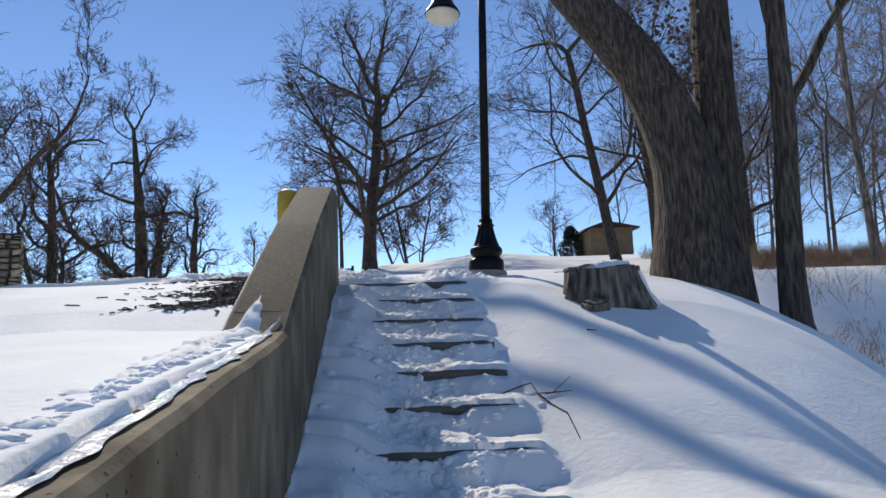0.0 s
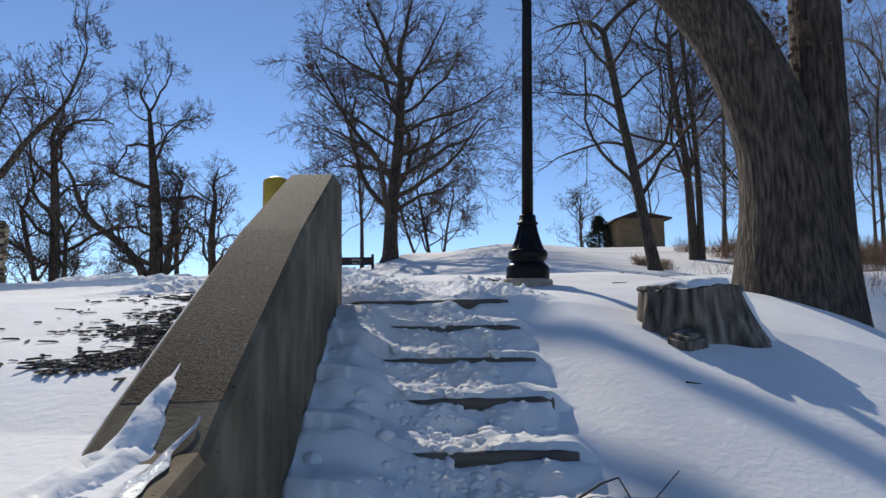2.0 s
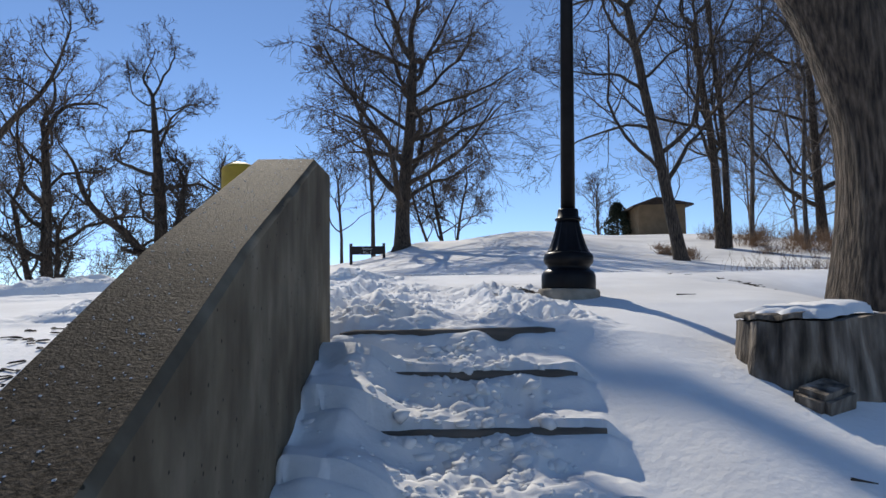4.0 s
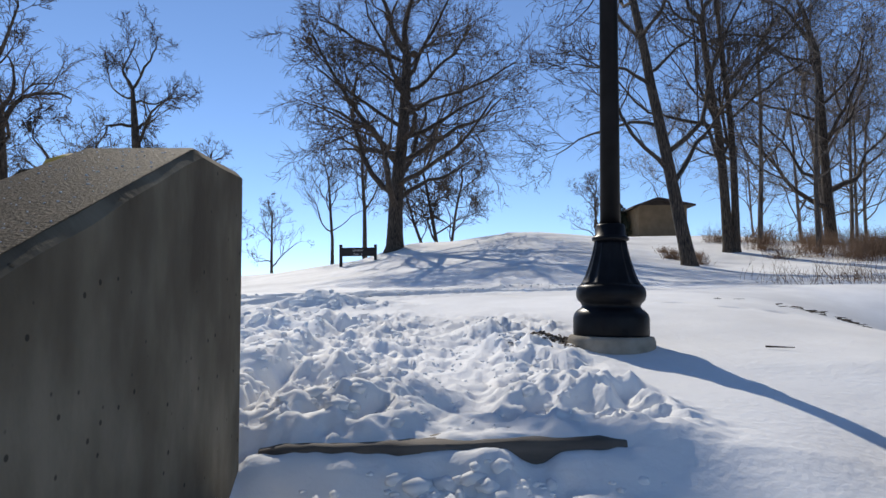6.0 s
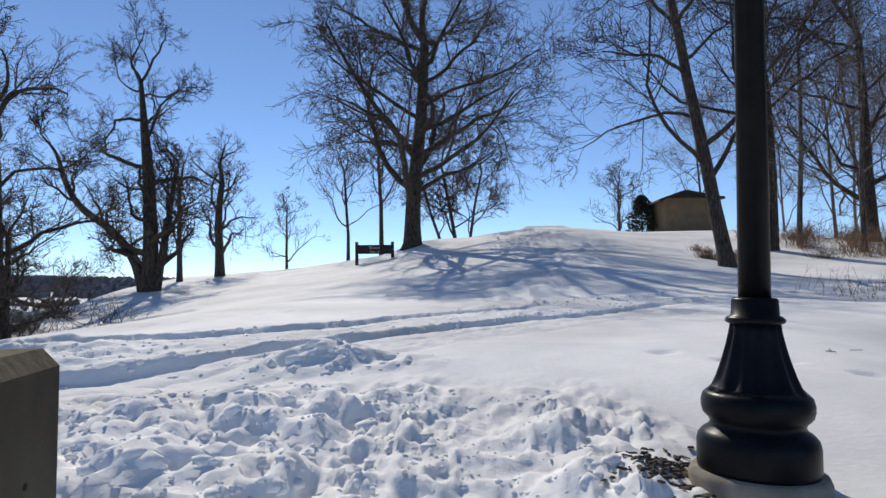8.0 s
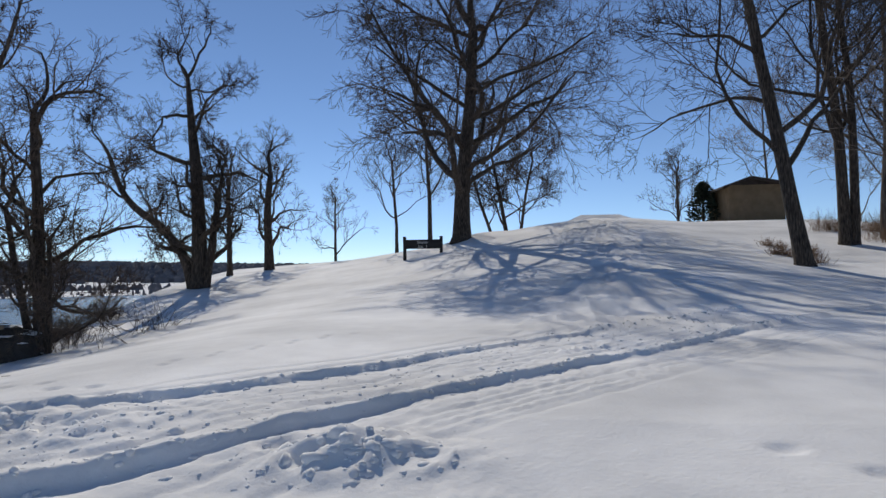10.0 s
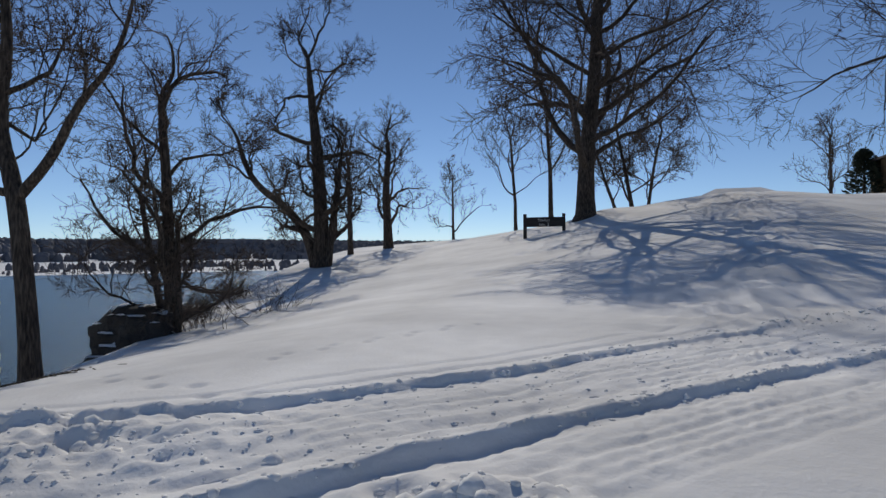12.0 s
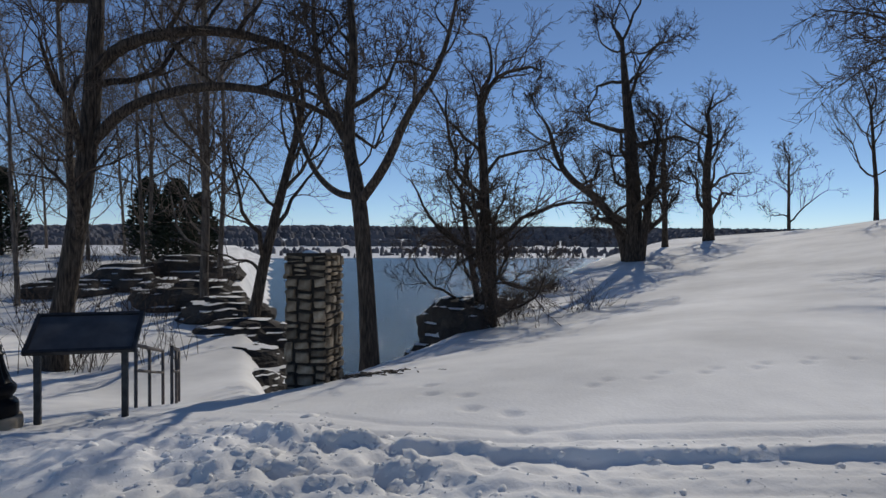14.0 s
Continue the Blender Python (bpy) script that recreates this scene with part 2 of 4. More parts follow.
def land(x, y):
    """The smooth height of the ground."""
    x, y = np.asarray(x, float), np.asarray(y, float)
    u, v = stair_uv(x, y)
    z = np.interp(y, PROFILE_Y, PROFILE_Z)
    # higher bank behind the retaining wall
    bank = np.interp(y, [-80, 0, 1.8, 2.8, 4.2, 4.8, 7, 9.5, 11], [0.0, 1.00, 1.215, 1.325, 1.45, 1.60, 1.98, 2.2, 2.34])
    zb = np.maximum(z, bank)
    z = z + (zb - z) * ss(WALL_U - 0.06, WALL_U - 0.12, u)
    # fall to the east
    x0 = np.interp(y, [4, 9], [1.2, 2.0])
    e = np.clip(x - x0, 0, None)
    z = z - np.minimum(0.10 * e * e, 0.38 * e) * (1 - ss(11.5, 17, y)) * (1 - 0.6 * ss(8, 22, x))
    side = np.interp(y, [3.4, 4.4, 4.8, 6.2, 7.3, 9.0, 10.2], [0.36, 0.54, 0.66, 1.25, 1.65, 2.04, 2.20])
    z = z + np.where((y > 3.4) & (y < 10.2), np.minimum(side - np.interp(y, PROFILE_Y, PROFILE_Z), 0), 0) * ss(0.0, 1.5, u)
    # fall to the west
    c = np.clip(-4.5 - x, 0, 11)
    k = ss(17, 32, y)
    z = z - ((1 - k) * (0.02 * c + 0.018 * np.minimum(c, 6.5) ** 2) * (0.4 + 0.6 * ss(10.5, 14.5, y)) + k * 0.07 * c) * ss(4, 9, y)
    # the hill
    s = np.interp(x, [-60, -40, -25, -17, -6, 3], [0.1, 0.2, 0.4, 0.55, 0.78, 1.0])
    z = z + 3.3 * ss(27, 52, y) * s * (1 - 0.8 * ss(75, 200, y))
    z = z + 0.6 * ss(21, 29, y) * ss(-9, 2, x) * (1 - 0.7 * ss(4, 10, x)) + 0.45 * np.exp(-((x + 4.6) / 2.6) ** 2 - ((y - 46.5) / 3.0) ** 2) + 0.8 * ss(46, 60, y) * (1 - 0.9 * ss(15, 24, x)) - 0.6 * ss(17, 22, x) * ss(38, 46, y)
    # dip and rise in the western wood
    w = np.clip(-10 - x, 0, None)
    z = z + (-0.55 * ss(0, 5, w) + 3.2 * ss(8, 40, w)) * (1 - ss(10, 40, y))
    # the cove and the lake
    xl = -10.3 - 0.5 * (y - 14.5) + 0.0035 * (y - 14.5) ** 2
    xl = np.where(y > 60, -25.8 - 0.2 * (y - 60), xl)
    d1 = (xl - x) * 0.88
    d2 = ((x + 10.6) + 2.05 * (y - 14.1)) / 2.28
    d = np.minimum(d1, d2)
    d = d + 0.5 * fbm(x, y, 0.4, 3, 5) * ss(-1, 3, d)
    dc = np.clip(d, 0, None)
    z = np.maximum(z - (2.6 * dc - 1.3 * (1 - np.exp(-dc / 0.5))), np.minimum(z, -12.0))
    r = np.hypot(x, y)
    far = -8.6 + 1.6 * ss(560, 590, r) + 46 * ss(900, 1700, r) * (0.75 + 0.5 * fbm(x, y, 0.0016, 3, 8))
    return np.where(r > 540, np.maximum(far, np.where(d > 0, -12, -7)), z)


def rut(x, y, xs, ys):
    """Signed distance, roughly, from a wheel track."""
    f = np.interp(x, xs, ys)
    k = np.interp(x + 0.2, xs, ys) - np.interp(x - 0.2, xs, ys)
    return (y - f) / np.sqrt(1 + (k / 0.4) ** 2)


NEAR_X, NEAR_Y = [-14, -6.5, -3.65, -1.5, 0, 5.4, 30], [7.6, 10.0, 11.8, 14.1, 15.8, 22, 34]
FAR_X, FAR_Y = [-14, -6, -4.8, -2.85, 0.76, 6, 30], [10.8, 12.5, 13.16, 15.08, 19.3, 25, 37]


def clumps(x, y, size, seed):
    """Kicked-up lumps of snow."""
    a = np.abs(fbm(x, y, 1 / size, 3, seed))
    b = fbm(x + 3, y, 0.55 / size, 3, seed + 7)
    return 0.55 - 1.6 * a + b


def snow_height(x, y):
    x, y = np.asarray(x, float), np.asarray(y, float)
    z = land(x, y)
    u, v = stair_uv(x, y)
    near = np.exp(-((x + 1) / 14) ** 2 - ((y - 9) / 16) ** 2)
    z = z + 0.10 * fbm(x, y, 0.30, 3, 2) * ss(0.5, 1.5, np.abs(u + 0.6)) * near + 0.012 * fbm(x, y, 1.7, 3, 3) * near
    # steps under the snow
    s = -v / STEP_RUN
    n = np.floor(s)
    f = s - n
    z = z - 0.10 * ss(WALL_U, 0.1, u) * ss(0.1, -0.3, v) * (1 - ss(0.1, 0.6, u))
    lip = (0.24 + 0.34 * ss(-0.12, 0.2, fbm(x, y * 0.4, 2.6, 2, 43))) * (1 - 0.45 * ss(2.6, 4.5, s))
    stepped = TOP_Z - STEP_RISE * (n + lip + (0.92 - lip) * ss(0.04, 0.5, f)) + 0.02 + 0.035 * fbm(x, y, 5.0, 3, 41) * ss(0.02, 0.2, f) * ss(1.02, 0.85, f)
    inside = ss(WALL_U - 0.02, WALL_U + 0.02, u) * (1 - ss(-0.02 + 0.012 * s, 0.14 + 0.012 * s, u)) * ss(0.0, 0.01, s) * (1 - ss(7.0, 7.4, s))
    z = z + (stepped - z) * inside
    # drift along the wall
    z = z + (0.10 * ss(WALL_U + 0.75, WALL_U, u) + 0.09 * ss(WALL_U + 0.55, WALL_U + 0.25, u + 0.12 * fbm(x, y, 2.0, 2, 44)) * ss(0.1, 1.0, s)) * ss(WALL_U - 0.06, WALL_U, u) * ss(0.3, 1.3, s) * (1 - ss(7, 9, s))
    # trodden band on the steps and on the landing
    track = np.exp(-((u + 0.55 + 0.1 * np.sin(v * 2)) / 0.36) ** 2) * (1 - ss(-0.1, 0.2, v))
    z = z + track * (0.085 * clumps(x, y, 0.17, 11) - 0.025) * (0.35 + 0.65 * ss(0.05, 0.3, f) * ss(1.0, 0.8, f))
    landing = ss(-0.1, 0.25, v) * (1 - ss(2.9, 4.2, v + 0.4 * fbm(x, y, 0.8, 2, 4))) * ss(-4.0, -3.0, u + 0.3 * fbm(x, y, 0.9, 2, 6)) * (1 - ss(-0.15, 0.35, u - 0.12 * v + 0.5 * fbm(x, y, 0.9, 2, 9)))
    path = np.exp(-((u + 0.55) / 0.3) ** 2)
    z = z + landing * ((0.115 * clumps(x, y, 0.22, 12) + 0.065 * clumps(x, y, 0.11, 14)) * (1 - 0.6 * path) - 0.03 * path)
    # road: flattened, with pushed-up ridges and wheel tracks
    a, b = rut(x, y, NEAR_X, NEAR_Y), rut(x, y, FAR_X, FAR_Y)
    rough = 1.15 + 0.6 * fbm(x, y, 1.6, 4, 20)
    wav = 0.045 * fbm(x, y, 3.0, 4, 21)
    for dd, k in ((a, 1.0), (b, 0.6)):
        gone = ss(-9.5, -5.5, x) * (0.55 + 0.45 * (1 - ss(-2.2, -0.8, x + 0.5 * fbm(x, y, 0.8, 2, 27))))
        dd = dd + wav
        z = z + k * gone * rough * (-0.05 * np.exp(-((dd + 0.12) / 0.12) ** 2) + 0.085 * ss(-0.04, 0.012, dd) * np.exp(-(np.clip(dd, 0, None) / 0.14) ** 2))
        for off, dep in ((-0.42, 0.03), (0.62, 0.026), (-0.8, 0.02), (1.15, 0.02)):
            z = z - dep * gone * np.exp(-((dd + off) / 0.05) ** 2)
    on_road = ss(-1.3, -0.9, a) * (1 - ss(0.3, 0.6, b))
    z = z + on_road * (0.02 * fbm(x, y, 9, 3, 22) + 0.006 * np.sin(b * 42 + 2 * fbm(x, y, 2, 2, 23)) * ss(0.0, 0.12, fbm(x, y, 0.7, 2, 24) + 0.1))
    mid = np.exp(-(((a - 0.75) / 0.22) ** 2)) * ss(-0.1, 0.15, fbm(x, y, 0.9, 2, 25))
    z = z + 0.07 * mid * on_road * np.clip(clumps(x, y, 0.16, 26), 0, 2) * ss(0.0, 0.25, fbm(x, y, 0.6, 2, 28))
    # lumps thrown beside the road
    mound = np.exp(-(((x + 6.3) / 2.4) ** 2 + ((y - 12.0 - 0.35 * (x + 6.3)) / 0.9) ** 2) ** 2)
    z = z + mound * (0.05 + 0.13 * clumps(x, y, 0.33, 30))
    pile = np.exp(-(((x + 2.0) / 0.75) ** 2 + ((y - 12.15) / 0.4) ** 2))
    z = z + pile * (0.12 + 0.16 * clumps(x, y, 0.28, 31))
    # single footprints
    for i in range(11):
        px, py = -5.6 + 0.17 * i + 0.09 * (-1) ** i, 15.5 + 0.29 * i
        z = z - 0.025 * np.exp(-(((x - px) / 0.07) ** 2 + ((y - py) / 0.1) ** 2) ** 2)
    for i in range(9):
        px, py = -7.2 + 0.42 * i, 14.6 - 0.13 * i + 0.12 * (-1) ** i
        z = z - 0.035 * np.exp(-(((x - px) / 0.1) ** 2 + ((y - py) / 0.1) ** 2) ** 2)
    for i in range(12):
        px, py = 1.0 + 0.42 * i, 12.4 - 0.22 * i + 0.1 * (-1) ** i
        z = z - 0.035 * np.exp(-(((x - px) / 0.12) ** 2 + ((y - py) / 0.1) ** 2) ** 2)
    # foot track up the hill
    tx = np.interp(y, [16, 22, 30, 40, 50], [-1.5, 0.5, 2.4, 1.6, 2.6])
    t = np.exp(-((x - tx) / (0.9 + 0.02 * y)) ** 2) * ss(17, 21, y) * (1 - ss(48, 56, y))
    z = z + t * 0.16 * clumps(x, y, 0.7, 33)
    return z


def gz(x, y):
    return float(snow_height(np.array([x]), np.array([y]))[0])


def lines(fine, step, mid, mid_step, last):
    a = list(np.arange(fine[0], fine[1] + 1e-6, step))
    for sign in (1, -1):
        edge, limit, d = (fine[1], mid[1], mid_step) if sign > 0 else (fine[0], mid[0], mid_step)
        p, gap = edge, step
        while abs(p) < last:
            gap = min(gap * 1.25, d) if sign * (limit - p) > 0 else gap * 1.12
            p += sign * gap
            a.append(p)
    return np.array(sorted(a))


gx = lines((-8.2, 3.6), 0.045, (-34, 22), 0.30, 3200)
gy = lines((3.6, 18.6), 0.045, (-4, 60), 0.30, 3200)
gx = np.unique(np.concatenate([gx, np.arange(-1.35, 0.75, 0.0225)]).round(4))
gy = np.unique(np.concatenate([gy, np.arange(4.2, 8.6, 0.0225)]).round(4))
GX, GY = np.meshgrid(gx, gy)
GZ = snow_height(GX, GY)
nx, ny = len(gx), len(gy)
idx = np.arange(nx * ny).reshape(ny, nx)
quads = np.stack([idx[:-1, :-1], idx[:-1, 1:], idx[1:, 1:], idx[1:, :-1]], -1).reshape(-1, 4)
me = mesh_of("ground", np.stack([GX, GY, GZ], -1).reshape(-1, 3).tolist(), quads.tolist(), SNOW)
tagged(new("ground", me), "sunlit snow-covered ground, trodden and rutted in places", "snow", kind="structure")

# the lake
bm = bmesh.new()
bmesh.ops.create_grid(bm, x_segments=1, y_segments=1, size=1600)
water = new("water", from_bm("water", bm, WATER))
water.location = (0, 0, -8.0)
tagged(water, "grey-blue open lake water below the bluff", "lake", kind="structure")


# ---- retaining wall beside the steps ----
def uv_at(u, v, z=0.0):
    p = TOP_END + ACROSS * u + AX * v
    return Vector((p.x, p.y, z))


WALL_T = 0.36
# along the steps (v) and height of the wall's top
WALL_TOP = [(-9.0, 0.79), (-5.8, 1.17), (-4.85, 1.285), (-3.85, 1.39), (-3.60, 1.435), (-3.40, 1.55), (-1.95, 2.30), (-0.51, 2.935), (-0.075, 2.95)]


def wall_z(v):
    return float(np.interp(v, [q[0] for q in WALL_TOP], [q[1] for q in WALL_TOP]))


wall = thing("retaining_wall", "weathered board-marked concrete wall rising beside snowy steps", "wall", kind="structure")


def wall_slab(top, low, u0, u1, bevel, rows=10):
    """A slab between u0 and u1, whose top follows the profile, cut fine so that its edges can be worn."""
    bm = bmesh.new()
    vs = []
    for i in range(len(top) - 1):
        (a, za), (b, zb) = top[i], top[i + 1]
        n = max(1, int(abs(b - a) / 0.15))
        vs += [(a + (b - a) * k / n, za + (zb - za) * k / n) for k in range(n)]
    vs.append(top[-1])
    left, right = [], []
    for v, z in vs:
        c = 0.012 * noise.noise(Vector((v * 5, z * 3, 1.7))) + 0.006 * noise.noise(Vector((v * 23, z, 4)))
        right.append([bm.verts.new(uv_at(u1, v, low)), bm.verts.new(uv_at(u1, v, z - bevel + min(c, 0))), bm.verts.new(uv_at(u1 - bevel * 1.1, v, z + 0.3 * c))])
        left.append([bm.verts.new(uv_at(u0, v, low)), bm.verts.new(uv_at(u0, v, z - bevel)), bm.verts.new(uv_at(u0 + bevel, v, z))])
    for i in range(len(vs) - 1):
        for side in (right, left):
            for k in range(2):
                bm.faces.new((side[i][k], side[i + 1][k], side[i + 1][k + 1], side[i][k + 1]))
        bm.faces.new((right[i][2], right[i + 1][2], left[i + 1][2], left[i][2]))
    for i in (0, -1):
        bm.faces.new((*right[i], *left[i][::-1]))
    return bm


part("wall_body", wall_slab(WALL_TOP, -0.8, WALL_U - WALL_T, WALL_U, 0.022), CONCRETE, wall)
# the glistening, wet skin of the sloping top
bm = bmesh.new()
grid = []
for i in range(49):
    v = -3.40 + (-0.515 + 3.40) * i / 48
    z = wall_z(v)
    grid.append([bm.verts.new(uv_at(WALL_U - WALL_T + 0.024 + (WALL_T - 0.047) * k / 8, v, z + 0.002)) for k in range(9)])
for i in range(48):
    for k in range(8):
        bm.faces.new((grid[i][k], grid[i][k + 1], grid[i + 1][k + 1], grid[i + 1][k]))
part("wet_top", bm, WET_CONCRETE, wall, "wet glistening exposed-aggregate sloping top")


# ---- steps of timber ties ----
def tie_mesh(length, seed):
    rnd = random.Random(seed)
    bm = bmesh.new()
    rings = []
    n = 14
    for i in range(n + 1):
        x = -length * i / n
        e = 0.01 if i in (0, n) else 0.0
        w, h = 0.085 - e, 0.075 - e
        j = [(rnd.uniform(-1, 1) * 0.004, rnd.uniform(-1, 1) * 0.005) for _ in range(8)]
        b = 0.012
        rings.append([bm.verts.new((x, p + j[k][0], q + j[k][1])) for k, (p, q) in enumerate(((-w, -h + b), (-w + b, -h), (w - b, -h), (w, -h + b), (w, h - b), (w - b, h), (-w + b, h), (-w, h - b)))])
    for a, b in zip(rings, rings[1:]):
        for k in range(8):
            bm.faces.new((a[k], a[(k + 1) % 8], b[(k + 1) % 8], b[k]))
    bm.faces.new(rings[0])
    bm.faces.new(rings[-1][::-1])
    return from_bm("timber_step", bm, TIMBER, True)


for n in range(7):
    p = uv_at(0.012 * n, -STEP_RUN * n + 0.06)
    ob = new("timber_step", tie_mesh(1.36 + 0.012 * n, n))
    ob.matrix_world = pose(p.x, p.y, TOP_Z - STEP_RISE * n - 0.072, 0.6 * (-1) ** n, 0, 5.2)
    tagged(ob, "dark weathered timber step edge half buried in snow", "step", "timber steps up the bank")


# ---- street lamps ----
def street_lamp(at, turn, lean=0.0):
    lamp = thing("street_lamp", "black ornamental cast lamp post on a round concrete pier", "street lamp", at, turn, "lamps by the path")
    lamp.matrix_world = pose(*at, 0, lean, turn)
    part("pier", mesh_of("pier", *lathe([(0.285, -0.4), (0.287, 0.19), (0.275, 0.217), (0.2, 0.222)], 40), PIER, True), PIER, lamp, "round concrete pier")
    base = [(0.245, 0.19), (0.25, 0.21), (0.25, 0.30), (0.243, 0.325), (0.225, 0.345), (0.2, 0.36), (0.192, 0.375), (0.2, 0.39), (0.222, 0.41), (0.23, 0.435), (0.23, 0.46), (0.222, 0.485), (0.205, 0.50)]
    part("base", mesh_of("base", *lathe([(r, z * 1.115) for r, z in base], 40), BLACK, True), BLACK, lamp)
    bell = [(0.21, 0.495), (0.19, 0.515), (0.168, 0.56), (0.145, 0.62), (0.126, 0.68), (0.112, 0.735), (0.105, 0.77)]
    part("fluted_bell", mesh_of("bell", *lathe([(r, z * 1.115) for r, z in bell], 96, 12, 0.014, (0.57, 0.85)), BLACK, True), BLACK, lamp)
    collar = [(0.105, 0.765), (0.122, 0.772), (0.124, 0.785), (0.112, 0.795), (0.1, 0.80), (0.096, 0.86), (0.09, 0.868), (0.072, 0.87)]
    part("collar", mesh_of("collar", *lathe([(r, z * 1.115) for r, z in collar], 32), BLACK, True), BLACK, lamp)
    part("shaft", mesh_of("shaft", *lathe([(0.068, 0.955), (0.054, 4.75), (0.03, 4.80)], 28), BLACK, True), BLACK, lamp)
    vs, fs = [], []
    tube([Vector((-0.62 * k / 10, 0, 4.45 + 0.32 * math.sin(math.pi * k / 10 * 0.9))) for k in range(11)], [0.025] * 11, 10, vs, fs)
    part("arm", mesh_of("arm", vs, fs, BLACK), BLACK, lamp)
    head = [(0.03, 4.62), (0.05, 4.50), (0.09, 4.44), (0.13, 4.36), (0.17, 4.20), (0.24, 4.10), (0.262, 4.06), (0.262, 4.04), (0.235, 4.045)]
    shade = part("shade", mesh_of("shade", *lathe([(r, z) for r, z in head], 36), BLACK, True), BLACK, lamp)
    shade.location.x = -0.6
    lens = part("lens", mesh_of("lens", *lathe([(0.255, 4.05), (0.24, 4.0), (0.19, 3.955), (0.1, 3.93), (0.02, 3.925)], 36), LENS, True), LENS, shade, "cream glass lens")
    return lamp


LAMP = (0.64, 9.62)
street_lamp((*LAMP, 2.01), 8, 1.5)
street_lamp((-9.95, 10.95, gz(-9.95, 10.95) - 0.08), 100)

# ---- bollard ----
bollard = thing("bollard", "faded yellow steel pipe bollard behind the concrete wall", "bollard", (-1.62, 7.35, gz(-1.62, 7.35) - 0.1))
part("pipe", mesh_of("pipe", *lathe([(0.108, 0), (0.108, 1.0), (0.10, 1.02), (0.05, 1.045), (0.01, 1.05)], 28), YELLOW, True), YELLOW, bollard)


# ---- tree stump ----
def stump_radius(a, f):
    """The stump's outline at an angle and a height from 0 to 1: a long root to the front, folds on one side."""
    def lobe(c, w):
        d = (a - c + math.pi) % (2 * math.pi) - math.pi
        return math.exp(-(d / w) ** 2)
    p = Vector((math.cos(a), math.sin(a), 0))
    low = (1 - f) ** 1.3
    r = 0.37 + 0.03 * noise.noise(p * 1.7) + low * (0.08 + 0.34 * lobe(-0.70, 0.42) + 0.16 * lobe(-2.75, 0.5) + 0.12 * lobe(0.9, 0.5) + 0.1 * lobe(2.2, 0.4))
    r += 0.03 * math.sin(a * 11 + 1.2 * f) * lobe(-2.5, 0.65) * (0.4 + 0.6 * f)
    r -= 0.16 * lobe(-1.95, 0.24) * math.exp(-((f - 0.45) / 0.2) ** 2)
    r -= 0.20 * lobe(-1.25, 0.2) * math.exp(-((f - 0.18) / 0.16) ** 2)
    r -= 0.05 * lobe(-0.42, 0.07) * (0.4 + 0.6 * low)
    r += 0.035 * noise.noise(Vector((p.x * 4.5, p.y * 4.5, f * 0.9 + 3))) + 0.012 * noise.noise(Vector((p.x * 15, p.y * 15, f * 1.6)))
    return r


def stump_point(a, f, out=0.0):
    p = Vector((math.cos(a), math.sin(a), 0))
    r = stump_radius(a, f) + out
    z = -0.50 + f * 0.80 + f * (0.02 * noise.noise(p * 3 + Vector((0, 0, 9))) + 0.02 * math.cos(a))
    return Vector((r * 1.06 * p.x, r * p.y, z))


SX, SY = 1.74, 7.42
stump = thing("tree_stump", "weathered grey sawn tree stump with flared roots in snow", "tree stump", (SX, SY, 1.70))
sides, rings = 110, 26
sv = [stump_point(2 * math.pi * k / sides, j / rings) for j in range(rings + 1) for k in range(sides)]
sf = [(j * sides + k, j * sides + (k + 1) % sides, (j + 1) * sides + (k + 1) % sides, (j + 1) * sides + k) for j in range(rings) for k in range(sides)]
part("stump_body", mesh_of("stump_body", sv, sf, STUMP), STUMP, stump)
top = sv[rings * sides:]
cv = [(x * s, y * s, z - 0.004 - 0.01 * (1 - s)) for s in (1, 0.85, 0.5, 0.15) for x, y, z in top]
cf = [(j * sides + k, j * sides + (k + 1) % sides, (j + 1) * sides + (k + 1) % sides, (j + 1) * sides + k) for j in range(3) for k in range(sides)]
cf.append(tuple(3 * sides + k for k in range(sides)))
part("cut_top", mesh_of("cut_top", cv, cf, STUMP), STUMP, stump, "cracked grey sawn top")
# a split slab of the top, lifted a little
sv = [(x * s * 1.03, y * s * 1.03, z + h) for s, h in ((0.99, 0.012), (1.0, 0.035), (0.95, 0.042), (0.3, 0.045)) for x, y, z in top]
half = [k for k in range(sides) if 10 < k < 74]
hf = [(j * sides + k, j * sides + k + 1, (j + 1) * sides + k + 1, (j + 1) * sides + k) for j in range(3) for k in half if k + 1 in half]
part("split_slab", mesh_of("split_slab", sv, hf, STUMP), STUMP, stump, "thin split slab along the sawn top")
cv = [(x * s * (1 + 0.10 * noise.noise(Vector((x * 4, y * 4, 2)))), y * s * (1 + 0.1 * noise.noise(Vector((x * 4, y * 4, 7)))) + 0.07, z + h) for s, h in ((0.86, 0.01), (0.82, 0.055), (0.66, 0.07), (0.3, 0.075)) for x, y, z in top]
part("snow_cap", mesh_of("snow_cap", cv, cf, SNOW), SNOW, stump, "thin snow on the sawn top")
vs, fs = [], []
tube([stump_point(-0.42 - 0.12 * k / 9, 0.93 - 0.66 * k / 9, 0.012) for k in range(10)], [0.018] + [0.032 + 0.008 * math.sin(k * 1.7) for k in range(8)] + [0.012], 8, vs, fs)
part("snow_strip", mesh_of("snow_strip", vs, fs, SNOW), SNOW, stump, "strip of snow in a cleft of the bark")
bm = box_bm((0.26, 0.20, 0.28), (-0.18, -0.42, -0.17), 0.03, (12, -10, 28))
part("sawn_block", bm, STUMP, stump, "short sawn-off root block")


